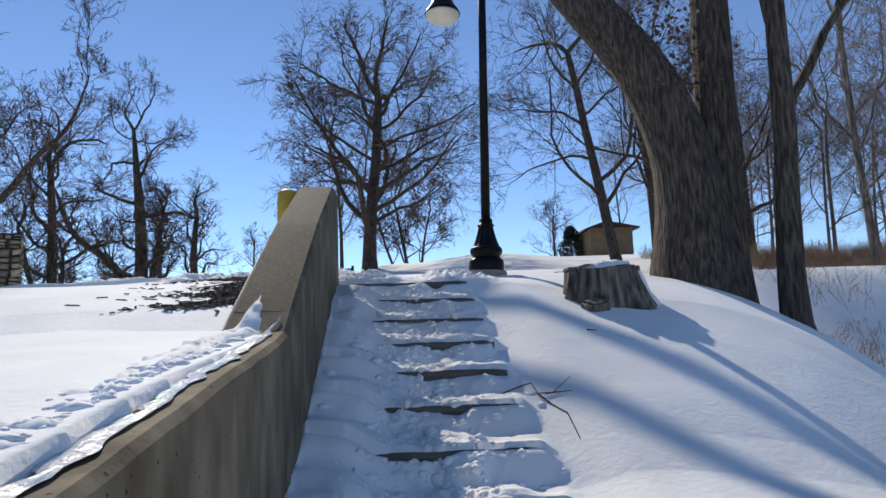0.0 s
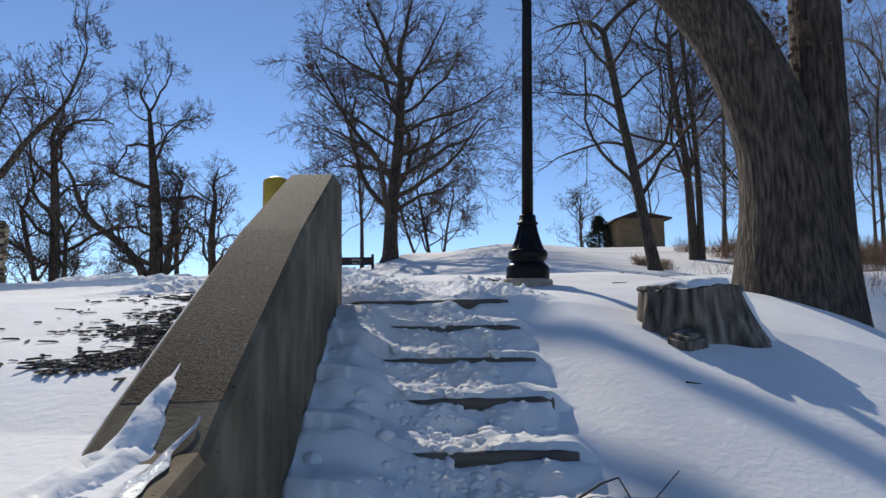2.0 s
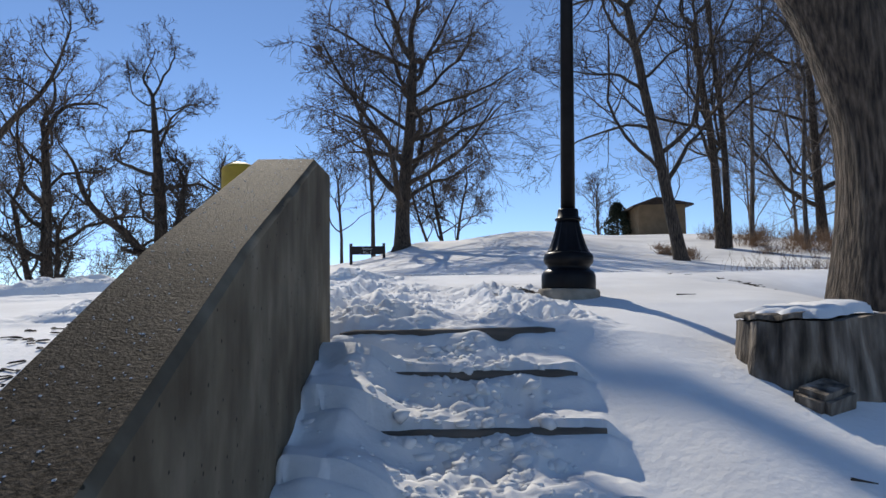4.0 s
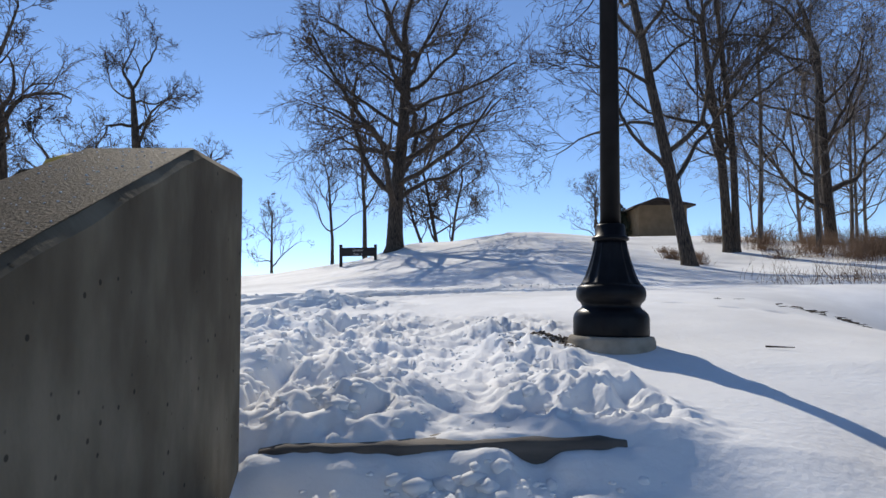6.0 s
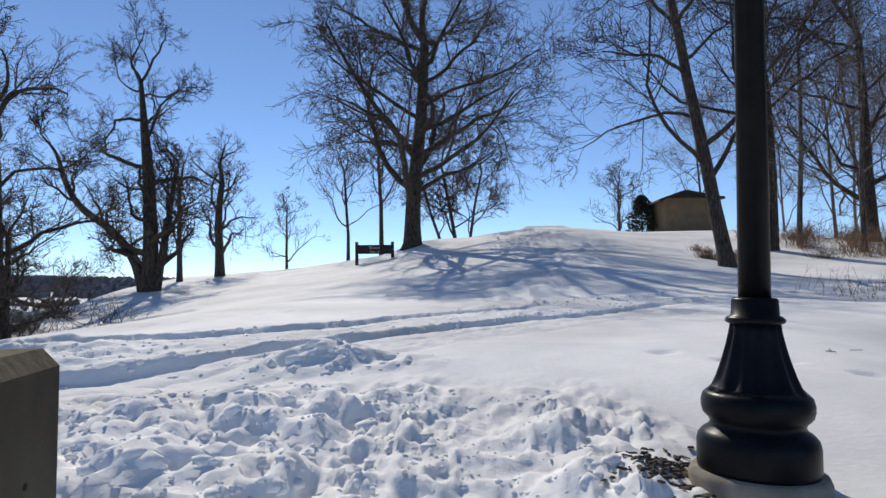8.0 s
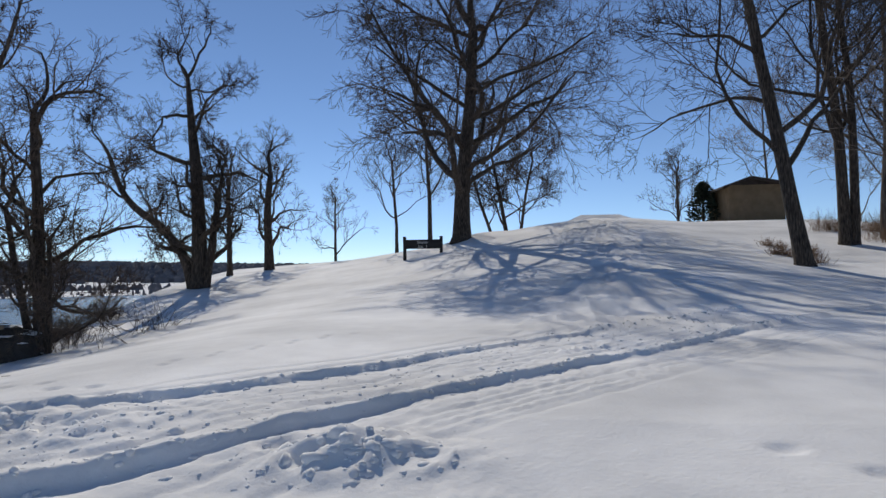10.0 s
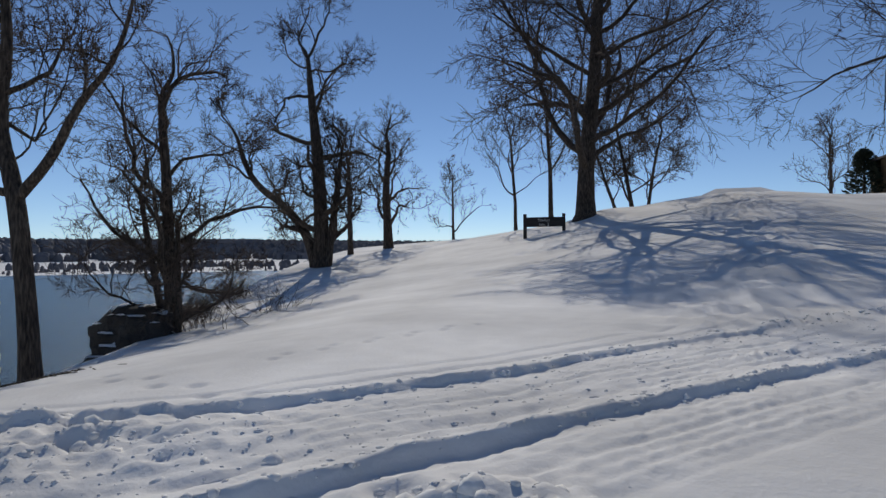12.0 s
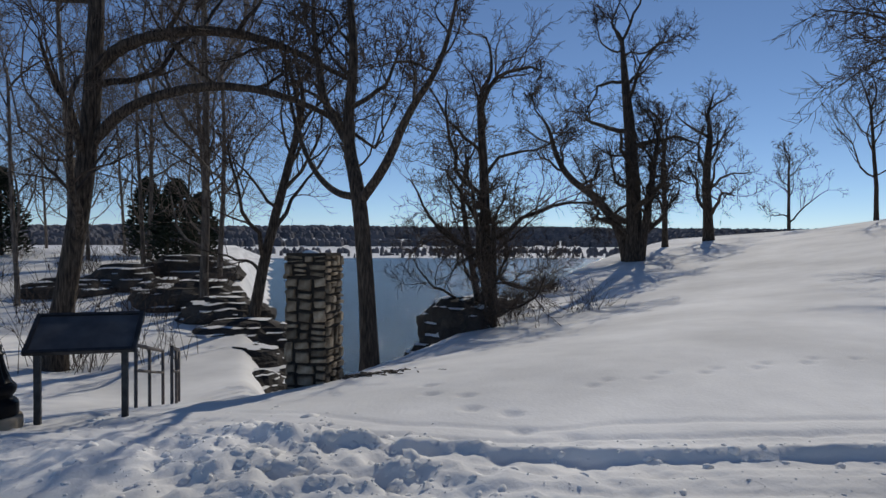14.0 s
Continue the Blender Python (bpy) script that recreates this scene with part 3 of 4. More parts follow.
# ---- bare trees ----
def grow(seed, height, radius, fork=0.3, limbs=6, spread=0.7, kids=(6, 6, 4), lean=(0.0, 0.0), bend=0.28, rise=0.085, twig=0.011, reach=0.56, stems=None, droop=0.0):
    """Polylines of a bare tree: trunks, limbs and twigs, each a list of (points, radii)."""
    rnd = random.Random(seed)
    trunks, big, small = [], [], []

    def rvec():
        return Vector((rnd.gauss(0, 1), rnd.gauss(0, 1), rnd.gauss(0, 1)))

    def shoot(p, d, length, r, level):
        n = (9, 8, 6, 4, 3)[min(level, 4)]
        pts, rad = [p.copy()], [r]
        for i in range(n):
            d = (d + rvec() * bend * (0.5 if level == 0 else 0.75) + Vector((0, 0, (rise if level < 3 else rise * 0.5 - droop)))).normalized() if level else (d + rvec() * 0.025).normalized()
            p = p + d * (length / n)
            pts.append(p.copy())
            f = (i + 1) / n
            rad.append(max(r * (1 - 0.72 * f) if level else r * (1 - 0.45 * f), twig * 0.6))
        (big if level <= 1 else small).append((pts, rad)) if level else trunks.append((pts, rad))
        if level >= 1 + len(kids):
            return
        if level == 0:
            return pts, rad
        for c in range(kids[level - 1]):
            f = rnd.uniform(0.22, 1.0) if c else 1.0
            i = min(int(f * n), n - 1)
            q = pts[i].lerp(pts[i + 1], f * n - i if f < 1 else 1.0)
            ax = (pts[i + 1] - pts[i]).normalized()
            side = ax.cross(rvec()).normalized()
            ang = rnd.uniform(0.45, 1.0)
            nd = (ax * math.cos(ang) + side * math.sin(ang)).normalized()
            shoot(q, nd, length * rnd.uniform(0.38, 0.68) * (1.15 - 0.5 * f), max(rad[i] * rnd.uniform(0.35, 0.6), twig), level + 1)

    for sx, sy, lx, ly, hs, rs in stems or [(0, 0, *lean, 1.0, 1.0)]:
        if isinstance(lx, tuple):  # a drawn stem: points (x, y, z, radius)
            pts, rad = [Vector(q[:3]) for q in lx], [q[3] for q in lx]
            for _ in range(2):
                pts = [pts[0]] + [a.lerp(b, f) for a, b in zip(pts, pts[1:]) for f in (0.25, 0.75)] + [pts[-1]]
                rad = [rad[0]] + [a + (b - a) * f for a, b in zip(rad, rad[1:]) for f in (0.25, 0.75)] + [rad[-1]]
            trunks.append((pts, rad))
        else:
            d0 = Vector((lx, ly, 1)).normalized()
            th = height * hs * 0.72
            pts, rad = shoot(Vector((sx, sy, -0.4)), d0, th + 0.4, radius * rs, 0)
            rad[0] *= 1.75
            rad[1] *= 1.06
            pts.insert(1, pts[0].lerp(pts[1], min(0.45, 0.75 / (pts[1] - pts[0]).length)))
            rad.insert(1, radius * rs * 1.15)
        if not hs:
            continue
        n = len(pts) - 1
        a0 = rnd.uniform(0, 6.28)
        for k in range(limbs):
            f = fork + (1 - fork) * (k + rnd.uniform(0, 0.9)) / limbs
            i = min(int(f * n), n - 1)
            q = pts[i].lerp(pts[i + 1], f * n - i)
            a = a0 + k * 2.4 + rnd.uniform(-0.4, 0.4)
            up = rnd.uniform(0.35, 1.1) * (1.4 - spread)
            nd = Vector((math.cos(a) * spread, math.sin(a) * spread, up)).normalized()
            shoot(q, nd, height * hs * reach * rnd.uniform(0.75, 1.1) * (1.15 - 0.62 * f), rad[i] * rnd.uniform(0.36, 0.56), 1)
        for k in range(2):
            nd = Vector((rnd.uniform(-0.5, 0.5), rnd.uniform(-0.5, 0.5), 1)).normalized()
            shoot(pts[-1], nd, height * hs * 0.32, rad[-1] * 0.85, 1)
    return trunks, big, small


def tree_meshes(key, spec, sides=14, mats=None):
    bark, twigs = mats or (BARK, TWIG)
    trunks, big, small = grow(**spec)
    out = []
    for name, group, k, mat in [("trunk", [t], sides, bark) for t in trunks] + [("limb", [b], 7, bark) for b in big] + [("crown", small, 3, twigs)]:
        vs, fs = [], []
        for pts, rad in group:
            tube(pts, rad, k, vs, fs)
        out.append((name, mesh_of(name, vs, fs, mat), mat))
    return out


def bare_tree(at, label, spec, turn=0.0, group="bare trees", meshes=None, scale=1.0):
    t = thing("bare_tree", label, "tree", at, turn, group)
    t.scale = (scale, scale, scale)
    for name, me, mat in meshes or tree_meshes("", spec):
        ob = part(name, me, mat, t)
        if name == "crown":
            tagged(ob, kind="stuff")
    return t


def tree_at(x, y, label, turn=0.0, sink=0.05, z=None, scale=1.0, **spec):
    return bare_tree((x, y, (gz(x, y) if z is None else z) - sink), label, spec, turn, scale=scale)


# big trees of the hill
elm = tree_at(-5.25, 45, "tall broad bare elm on the snowy hilltop", seed=3, height=17.6, radius=0.5, fork=0.28, limbs=19, spread=0.86, kids=(9, 9, 7), reach=0.60, bend=0.22, rise=0.045, twig=0.014, droop=0.04)
GNARL = ((0, 0, -0.5, 0.62), (0, 0, 0.4, 0.42), (0.0, 0, 2.5, 0.37), (-0.15, 0, 5.8, 0.31), (-0.5, 0, 9.0, 0.2), (-0.75, 0.1, 11.2, 0.1))
GNARL_ARM = ((-0.2, 0, -0.4, 0.4), (-0.5, 0, 0.8, 0.29), (-1.0, 0, 2.0, 0.25), (-2.3, 0.1, 3.4, 0.21), (-4.1, 0.2, 4.5, 0.18), (-5.0, 0.2, 6.0, 0.14), (-5.4, 0.2, 7.5, 0.09), (-6.4, 0.2, 8.6, 0.04))
GNARL_SIDE = ((0.25, 0, -0.4, 0.3), (0.5, 0, 1.2, 0.2), (0.9, 0, 3.5, 0.17), (1.2, 0.1, 6.0, 0.09))
tree_at(-18.25, 38.8, "gnarled bare tree with an arching second stem at the bluff edge", seed=8, height=12.6, radius=0.36, fork=0.25, limbs=13, spread=0.9, kids=(8, 7, 5), bend=0.4, reach=0.4, rise=0.1, twig=0.012, stems=[(0, 0, GNARL, 0, 1, 1), (0, 0, GNARL_ARM, 0, 0.62, 1), (0, 0, GNARL_SIDE, 0, 0.6, 1)])
tree_at(-19.7, 50.75, "bare tree on the snowy slope", seed=12, height=9.6, radius=0.36, fork=0.26, limbs=8, spread=0.65, kids=(7, 6, 4), bend=0.35, twig=0.014)
tree_at(-20.9, 47.2, "slender bare tree on the snowy slope", seed=13, height=9.0, radius=0.2, fork=0.3, limbs=6, spread=0.6, kids=(6, 6, 3), bend=0.35, twig=0.014)
tree_at(-17.4, 58.4, "small bare tree beyond the hill", seed=14, height=6.2, radius=0.13, fork=0.25, limbs=7, spread=0.6, kids=(6, 5, 3), bend=0.3, twig=0.014)
tree_at(-11.5, 55.2, "slender bare tree on the hilltop", seed=15, height=9.5, radius=0.14, fork=0.42, limbs=9, spread=0.8, kids=(7, 6, 3), bend=0.28, rise=0.1, twig=0.013)
tree_at(-8.0, 50, "straight bare tree on the hilltop", seed=16, height=9.5, radius=0.17, fork=0.45, limbs=8, spread=0.75, kids=(7, 6, 3), bend=0.28, rise=0.1, twig=0.013)
tree_at(-3.5, 62, "cluster of bare stems on the hilltop", seed=17, height=10, radius=0.18, fork=0.2, limbs=8, spread=0.7, kids=(8, 7, 5), twig=0.018, stems=[(0, 0, -0.1, 0, 1, 1), (1.0, 0.4, 0.15, 0, 0.9, 0.8), (-1.2, 0, -0.25, 0, 0.8, 0.8)])
tree_at(11.93, 70, "distant bare tree beyond the hut", seed=18, height=7.5, radius=0.16, fork=0.2, limbs=9, spread=0.7, kids=(7, 6, 3), twig=0.016)
# trees to the east
tree_at(8.85, 32.75, "dark leaning bare tree beside the brush", seed=21, height=17, radius=0.29, fork=0.33, limbs=9, spread=0.9, kids=(9, 8, 5), lean=(-0.16, 0.0), reach=0.52, rise=0.05, twig=0.012)
tree_at(12.65, 38.4, "forked dark bare tree beside the brush", seed=22, height=17, radius=0.26, fork=0.4, limbs=8, spread=0.7, kids=(7, 7, 4), stems=[(0, 0, -0.05, 0, 1, 1), (0.3, 0, 0.05, 0, 1, 0.8)], twig=0.012)
tree_at(21.9, 46, "large bare tree behind the brush", seed=23, height=17, radius=0.34, fork=0.25, limbs=9, spread=0.75, kids=(8, 7, 4), lean=(-0.1, 0), twig=0.012)
# the great tree by the steps
# the left stem's far, unseen run is invented to throw a shadow band
GREAT_LEFT = ((0, 0, -0.6, 0.92), (0, 0, 0.2, 0.70), (0.05, 0, 1.25, 0.56), (0.0, 0, 2.18, 0.50), (-0.32, 0.02, 3.23, 0.45), (-0.68, 0.1, 4.0, 0.43), (-1.41, 0.3, 5.08, 0.38), (-2.2, 0.9, 6.4, 0.28), (-3.7, 3.7, 8.6, 0.19), (-7.6, 9.65, 10.9, 0.14), (-12.0, 16.2, 15.2, 0.10))
# invented limb out of view, only there for a second shadow band
GREAT_SHADOW_LIMB = ((-3.6, 3.5, 8.2, 0.15), (-8.3, 8.9, 11.0, 0.12), (-12.2, 15.5, 15.2, 0.08))
GREAT_RIGHT = ((0.40, 0.1, -0.6, 0.64), (0.42, 0.1, 0.3, 0.50), (0.50, 0.1, 1.3, 0.40), (0.60, 0.1, 2.6, 0.33), (0.67, 0.1, 5.1, 0.30), (0.75, 0.2, 8.0, 0.24), (0.55, 0.4, 12.0, 0.15))
tree_at(3.52, 9.45, "massive bare tree with two trunks and furrowed bark", seed=31, height=17, radius=0.50, fork=0.62, limbs=5, spread=0.8, kids=(6, 6, 4), z=1.83, scale=0.88, reach=0.4, stems=[(0, 0, GREAT_LEFT, 0, 0, 1), (0, 0, GREAT_RIGHT, 0, 1.0, 1), (0, 0, GREAT_SHADOW_LIMB, 0, 0, 1)], twig=0.009)
tree_at(4.53, 8.8, "slim bare tree forking above head height", seed=32, height=12, radius=0.17, fork=0.4, limbs=6, spread=0.35, reach=0.4, kids=(6, 5, 4), lean=(-0.03, 0), twig=0.009)
# trees on the bluff
VASE = ((0.0, 0, -0.5, 0.3), (0.0, 0, 0.3, 0.20), (-0.09, 0, 1.65, 0.175), (-0.35, 0, 3.75, 0.165), (-0.86, 0, 5.1, 0.13), (-0.62, 0.1, 6.75, 0.10), (-0.9, 0.1, 8.4, 0.07), (-0.8, 0, 10.2, 0.03))
VASE_WEST = ((-0.36, 0, 3.7, 0.09), (-1.34, 0, 3.85, 0.075), (-2.5, 0.1, 4.6, 0.06), (-3.4, 0.1, 6.2, 0.045), (-3.7, 0.1, 8.0, 0.02))
VASE_MID = ((-0.86, 0, 5.0, 0.09), (-1.5, -0.1, 5.8, 0.08), (-2.0, -0.1, 7.5, 0.06), (-2.1, 0, 9.4, 0.025))
VASE_EAST = ((-0.33, 0, 3.6, 0.11), (0.48, 0.1, 4.35, 0.095), (1.1, 0.1, 5.3, 0.075), (2.0, 0.2, 6.1, 0.05), (2.5, 0.2, 7.6, 0.02))
tree_at(-12.5, 17.9, "tall forking bare tree at the lip of the bluff", seed=41, height=10, radius=0.185, fork=0.45, limbs=7, spread=0.75, kids=(8, 7, 4), reach=0.26, twig=0.008, z=1.4, stems=[(0, 0, VASE, 0, 1, 1), (0, 0, VASE_WEST, 0, 0.7, 1), (0, 0, VASE_MID, 0, 0.75, 1), (0, 0, VASE_EAST, 0, 0.75, 1)])
tree_at(-13.8, 23.1, "low branching bare tree above the rocks", seed=42, height=8.2, radius=0.2, fork=0.2, limbs=9, spread=0.8, kids=(8, 7, 5), bend=0.35, twig=0.008, stems=[(0, 0, -0.06, 0, 1, 1), (-0.4, 0.2, -0.35, 0.1, 0.75, 0.6), (0.3, -0.2, 0.1, -0.1, 0.5, 0.5)])
TALL = ((0, 0, -0.5, 0.42), (0.02, 0, 0.3, 0.28), (0.25, 0.25, 2.2, 0.24), (0.55, 0.55, 4.6, 0.22), (0.7, 0.72, 7.2, 0.2), (0.75, 0.8, 11, 0.13), (0.8, 0.8, 14, 0.05))
ARCH_A = ((0.68, 0.7, 7.0, 0.16), (1.2, 1.25, 7.7, 0.14), (2.4, 2.5, 8.0, 0.12), (3.6, 3.7, 7.7, 0.09), (4.9, 5.1, 6.7, 0.04))
ARCH_B = ((0.6, 0.6, 5.3, 0.14), (1.3, 1.35, 6.3, 0.12), (2.7, 2.8, 6.75, 0.1), (4.1, 4.3, 6.3, 0.07), (5.2, 5.4, 5.2, 0.03))
tree_at(-18.8, 13.5, "tall bare tree with arching limbs beside the handrail", seed=43, height=15, radius=0.26, fork=0.35, limbs=8, spread=0.9, kids=(7, 6, 4), reach=0.3, rise=0.08, twig=0.009, stems=[(0, 0, TALL, 0, 1, 1), (0, 0, ARCH_A, 0, 0.6, 1), (0, 0, ARCH_B, 0, 0.6, 1)])
tree_at(-21.0, 19.5, "leaning bare tree by the cove", seed=44, height=10, radius=0.2, fork=0.3, limbs=8, spread=0.7, kids=(7, 6, 4), lean=(0.14, 0.14), twig=0.01)

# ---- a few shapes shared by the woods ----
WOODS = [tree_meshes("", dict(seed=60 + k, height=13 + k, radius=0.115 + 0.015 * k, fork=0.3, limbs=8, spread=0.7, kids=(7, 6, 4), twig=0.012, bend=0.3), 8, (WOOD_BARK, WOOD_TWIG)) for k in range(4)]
rw = random.Random(5)
spots = [(20 + rw.uniform(-4, 16), 24 + 4.5 * k + rw.uniform(-2, 2)) for k in range(9)] + [(15 + 3.3 * k + rw.uniform(-1, 1), 16 + rw.uniform(-4, 7)) for k in range(8)] + [(26 + rw.uniform(0, 30), rw.uniform(10, 70)) for k in range(12)]
for k in range(10):
    a, r = radians(rw.uniform(-37, -20)), rw.uniform(42, 70)
    spots.append((-r * math.sin(a), r * math.cos(a)))
for k in range(14):
    a, r = radians(rw.uniform(65, 84)), 24 + 2.6 * k + rw.uniform(-1, 1)
    spots.append((-1.8 - r * math.sin(a), 9.9 + r * math.cos(a)))
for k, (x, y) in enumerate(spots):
    bare_tree((x, y, gz(x, y) - 0.1), "bare woodland tree in the snow, its grey-brown paled for haze", None, rw.uniform(0, 360), "woodland trees", WOODS[k % 4], rw.uniform(0.75, 1.15))


# ---- stone pillar ----
PX, PY, PSIDE, PH = -9.95, 14.93, 0.64, 2.16
pillar = thing("stone_pillar", "square rubble-stone pillar with pale uneven stones and dark joints", "pillar", (PX, PY, 1.74), 34)
part("core", box_bm((PSIDE - 0.05, PSIDE - 0.05, PH - 0.02), (0, 0, PH / 2 - 0.01), 0), MORTAR, pillar, "dark recessed mortar")


def stone_mesh(w, h, d, rnd):
    """An uneven slab with chipped corners, lying in x and z, its face towards -y."""
    c = 0.16
    ring = [(-1 + c, -1), (1 - c, -1), (1, -1 + c), (1, 1 - c), (1 - c, 1), (-1 + c, 1), (-1, 1 - c), (-1, -1 + c)]
    ring = [(x * w / 2 * rnd.uniform(0.78, 1.04), z * h / 2 * rnd.uniform(0.74, 1.04)) for x, z in ring]
    vs = [(x, 0.0, z) for x, z in ring] + [(x, -d * 0.7, z) for x, z in ring] + [(x * 0.86, -d * rnd.uniform(0.85, 1.15), z * 0.84) for x, z in ring]
    fs = [(j * 8 + k, j * 8 + (k + 1) % 8, (j + 1) * 8 + (k + 1) % 8, (j + 1) * 8 + k) for j in range(2) for k in range(8)]
    fs.append(tuple(16 + k for k in range(8)))
    return mesh_of("stone", vs, fs, STONE, False)


rs = random.Random(77)
for face in range(4):
    z = 0.0
    while z < PH - 0.05:
        band = min(rs.choice((0.20, 0.26, 0.33)), PH - z)
        if PH - z - band < 0.1:
            band = PH - z
        x = -PSIDE / 2
        while x < PSIDE / 2 - 0.03:
            w = min(rs.uniform(0.11, 0.30), PSIDE / 2 - x)
            if PSIDE / 2 - x - w < 0.09:
                w = PSIDE / 2 - x
            # each bay is one tall stone, or two or three stacked flat ones
            cuts = [0.0, band] if w < 0.15 else [0.0, band * rs.uniform(0.35, 0.65), band] if rs.random() < 0.75 else [0.0, band * 0.3, band * 0.68, band]
            for z0, z1 in zip(cuts, cuts[1:]):
                st = new("stone", stone_mesh(w - rs.uniform(0.02, 0.05), z1 - z0 - rs.uniform(0.018, 0.045), rs.uniform(0.025, 0.07), rs))
                st.parent = pillar
                st.matrix_basis = pose(0, 0, 0, 0, 0, 90 * face) @ pose(x + w / 2, -PSIDE / 2 + 0.028, z + (z0 + z1) / 2, 0, rs.uniform(-7, 7), 0)
            x += w
        z += band
bm = box_bm((PSIDE - 0.02, PSIDE - 0.02, 0.05), (0, 0, PH), 0.012)
part("cap_slab", bm, MORTAR, pillar, "dark flat cap")
bm = bmesh.new()
bmesh.ops.create_icosphere(bm, subdivisions=3, radius=1.0, matrix=pose(0.0, -0.12, PH + 0.02) @ Matrix.Diagonal((0.13, 0.09, 0.05, 1)))
part("snow_patch", bm, SNOW, pillar, "small patch of snow", True)


# ---- wayside panel, handrails ----
panel = thing("wayside_panel", "dark metal interpretive panel slanting on two square posts", "sign", (-9.66, 11.74, gz(-9.66, 11.74)), 60)
for k in (-1, 1):
    part("post", box_bm((0.065, 0.065, 1.15), (k * 0.44, 0, 0.24), 0.006), METAL, panel)
part("panel_board", box_bm((1.04, 0.54, 0.018), (0, 0.16, 0.965), 0.004, (38, 0, 0)), PANEL, panel, "glossy grey display board")
for k in (-1, 1):
    part("frame_side", box_bm((0.05, 0.62, 0.055), (k * 0.545, 0.16, 0.96), 0.006, (38, 0, 0)), METAL, panel)
    part("frame_rail", box_bm((1.04, 0.05, 0.055), (0, 0.16 + k * 0.225, 0.96 + k * 0.176), 0.006, (38, 0, 0)), METAL, panel)


def handrail(points, label):
    rail = thing("handrail", label, "handrail", points[0], 0, "handrails of the cove steps")
    o = Vector(points[0])
    pts = [Vector(p) - o for p in points]
    vs, fs = [], []
    tube([p + Vector((0, 0, 0.92)) for p in pts], [0.028] * len(pts), 10, vs, fs)
    part("top_rail", mesh_of("top_rail", vs, fs, RAIL), RAIL, rail)
    vs, fs = [], []
    tube([p + Vector((0, 0, 0.55)) for p in pts], [0.022] * len(pts), 10, vs, fs)
    part("mid_rail", mesh_of("mid_rail", vs, fs, RAIL), RAIL, rail)
    for p in pts:
        vs, fs = [], []
        tube([p + Vector((0, 0, -0.3)), p + Vector((0, 0, 0.92))], [0.026, 0.026], 10, vs, fs)
        part("post", mesh_of("post", vs, fs, RAIL), RAIL, rail)


def on_ground(x, y):
    return (x, y, gz(x, y))


handrail([on_ground(-11.55, 12.93), on_ground(-12.2, 13.35), on_ground(-13.0, 13.85)], "weathered pipe handrail of steps down to the cove")
handrail([on_ground(-11.95, 13.6), on_ground(-12.55, 13.9), on_ground(-13.2, 14.2)], "weathered pipe handrail of steps down to the cove")

# ---- shelter sign ----
SGX, SGY = -7.05, 42.2
sign = thing("shelter_sign", "dark wooden sign reading Shelter No. 3 between two posts", "sign", (SGX, SGY, gz(SGX, SGY)), 6)
for s in (-1, 1):
    part("post", box_bm((0.17, 0.17, 1.45), (s * 1.0, 0, 0.38), 0.012), SIGN_WOOD, sign)
part("board", box_bm((1.95, 0.07, 0.5), (0, -0.03, 0.68), 0.01), SIGN_WOOD, sign)
for text, z, size in (("Shelter", 0.77, 0.22), ("No. 3", 0.53, 0.22)):
    cu = bpy.data.curves.new("lettering", "FONT")
    cu.body, cu.size, cu.align_x, cu.align_y, cu.extrude = text, size, "CENTER", "CENTER", 0.004
    cu.materials.append(LETTER)
    ob = new("lettering", cu)
    ob.parent, ob.matrix_basis = sign, pose(0, -0.071, z, 90, 0, 0)

# ---- hut and picnic shelter on the hill ----
HX, HY = 14.6, 59.0
hz = gz(HX, HY) - 0.25
hut = thing("hut", "small tan block hut with a low brown roof", "building", (HX, HY, hz), 4)
part("wall", box_bm((3.9, 4.5, 2.75), (0, 0, 1.375), 0.02), TAN, hut)
bm = bmesh.new()
rp = [(-2.5, 2.62), (-0.5, 3.32), (2.5, 2.74), (2.5, 2.6), (-0.5, 3.16), (-2.5, 2.48)]
ends = [[bm.verts.new((x, y, z)) for x, z in rp] for y in (-2.7, 2.7)]
for k in range(6):
    bm.faces.new((ends[0][k], ends[0][(k + 1) % 6], ends[1][(k + 1) % 6], ends[1][k]))
bm.faces.new(ends[0])
bm.faces.new(ends[1][::-1])
part("roof", bm, ROOF, hut, "low brown gable roof")
bm = bmesh.new()
gv = [bm.verts.new((x, -2.24, z)) for x, z in ((-1.95, 2.6), (1.95, 2.6), (1.95, 2.72), (-0.5, 3.2), (-1.95, 2.75))]
gv2 = [bm.verts.new((v.co.x, 2.24, v.co.z)) for v in gv]
for k in range(5):
    bm.faces.new((gv[k], gv[(k + 1) % 5], gv2[(k + 1) % 5], gv2[k]))
bm.faces.new(gv)
bm.faces.new(gv2[::-1])
part("gable", bm, ROOF, hut)

shx, shy = 4.25, 64.0
shelter = thing("picnic_shelter", "open picnic shelter with a low snow-covered hip roof", "shelter", (shx, shy, 5.95), 3)
bm = bmesh.new()
lo = [bm.verts.new(p) for p in ((-3.2, -2.5, 1.95), (3.2, -2.5, 1.95), (3.2, 2.5, 1.95), (-3.2, 2.5, 1.95))]
hi = [bm.verts.new(p) for p in ((-1.6, -0.4, 2.75), (1.6, -0.4, 2.75), (1.6, 0.4, 2.75), (-1.6, 0.4, 2.75))]
for k in range(4):
    bm.faces.new((lo[k], lo[(k + 1) % 4], hi[(k + 1) % 4], hi[k]))
bm.faces.new(hi)
bm.faces.new(lo[::-1])
part("snowy_roof", bm, SNOW, shelter, "snow-covered hip roof")
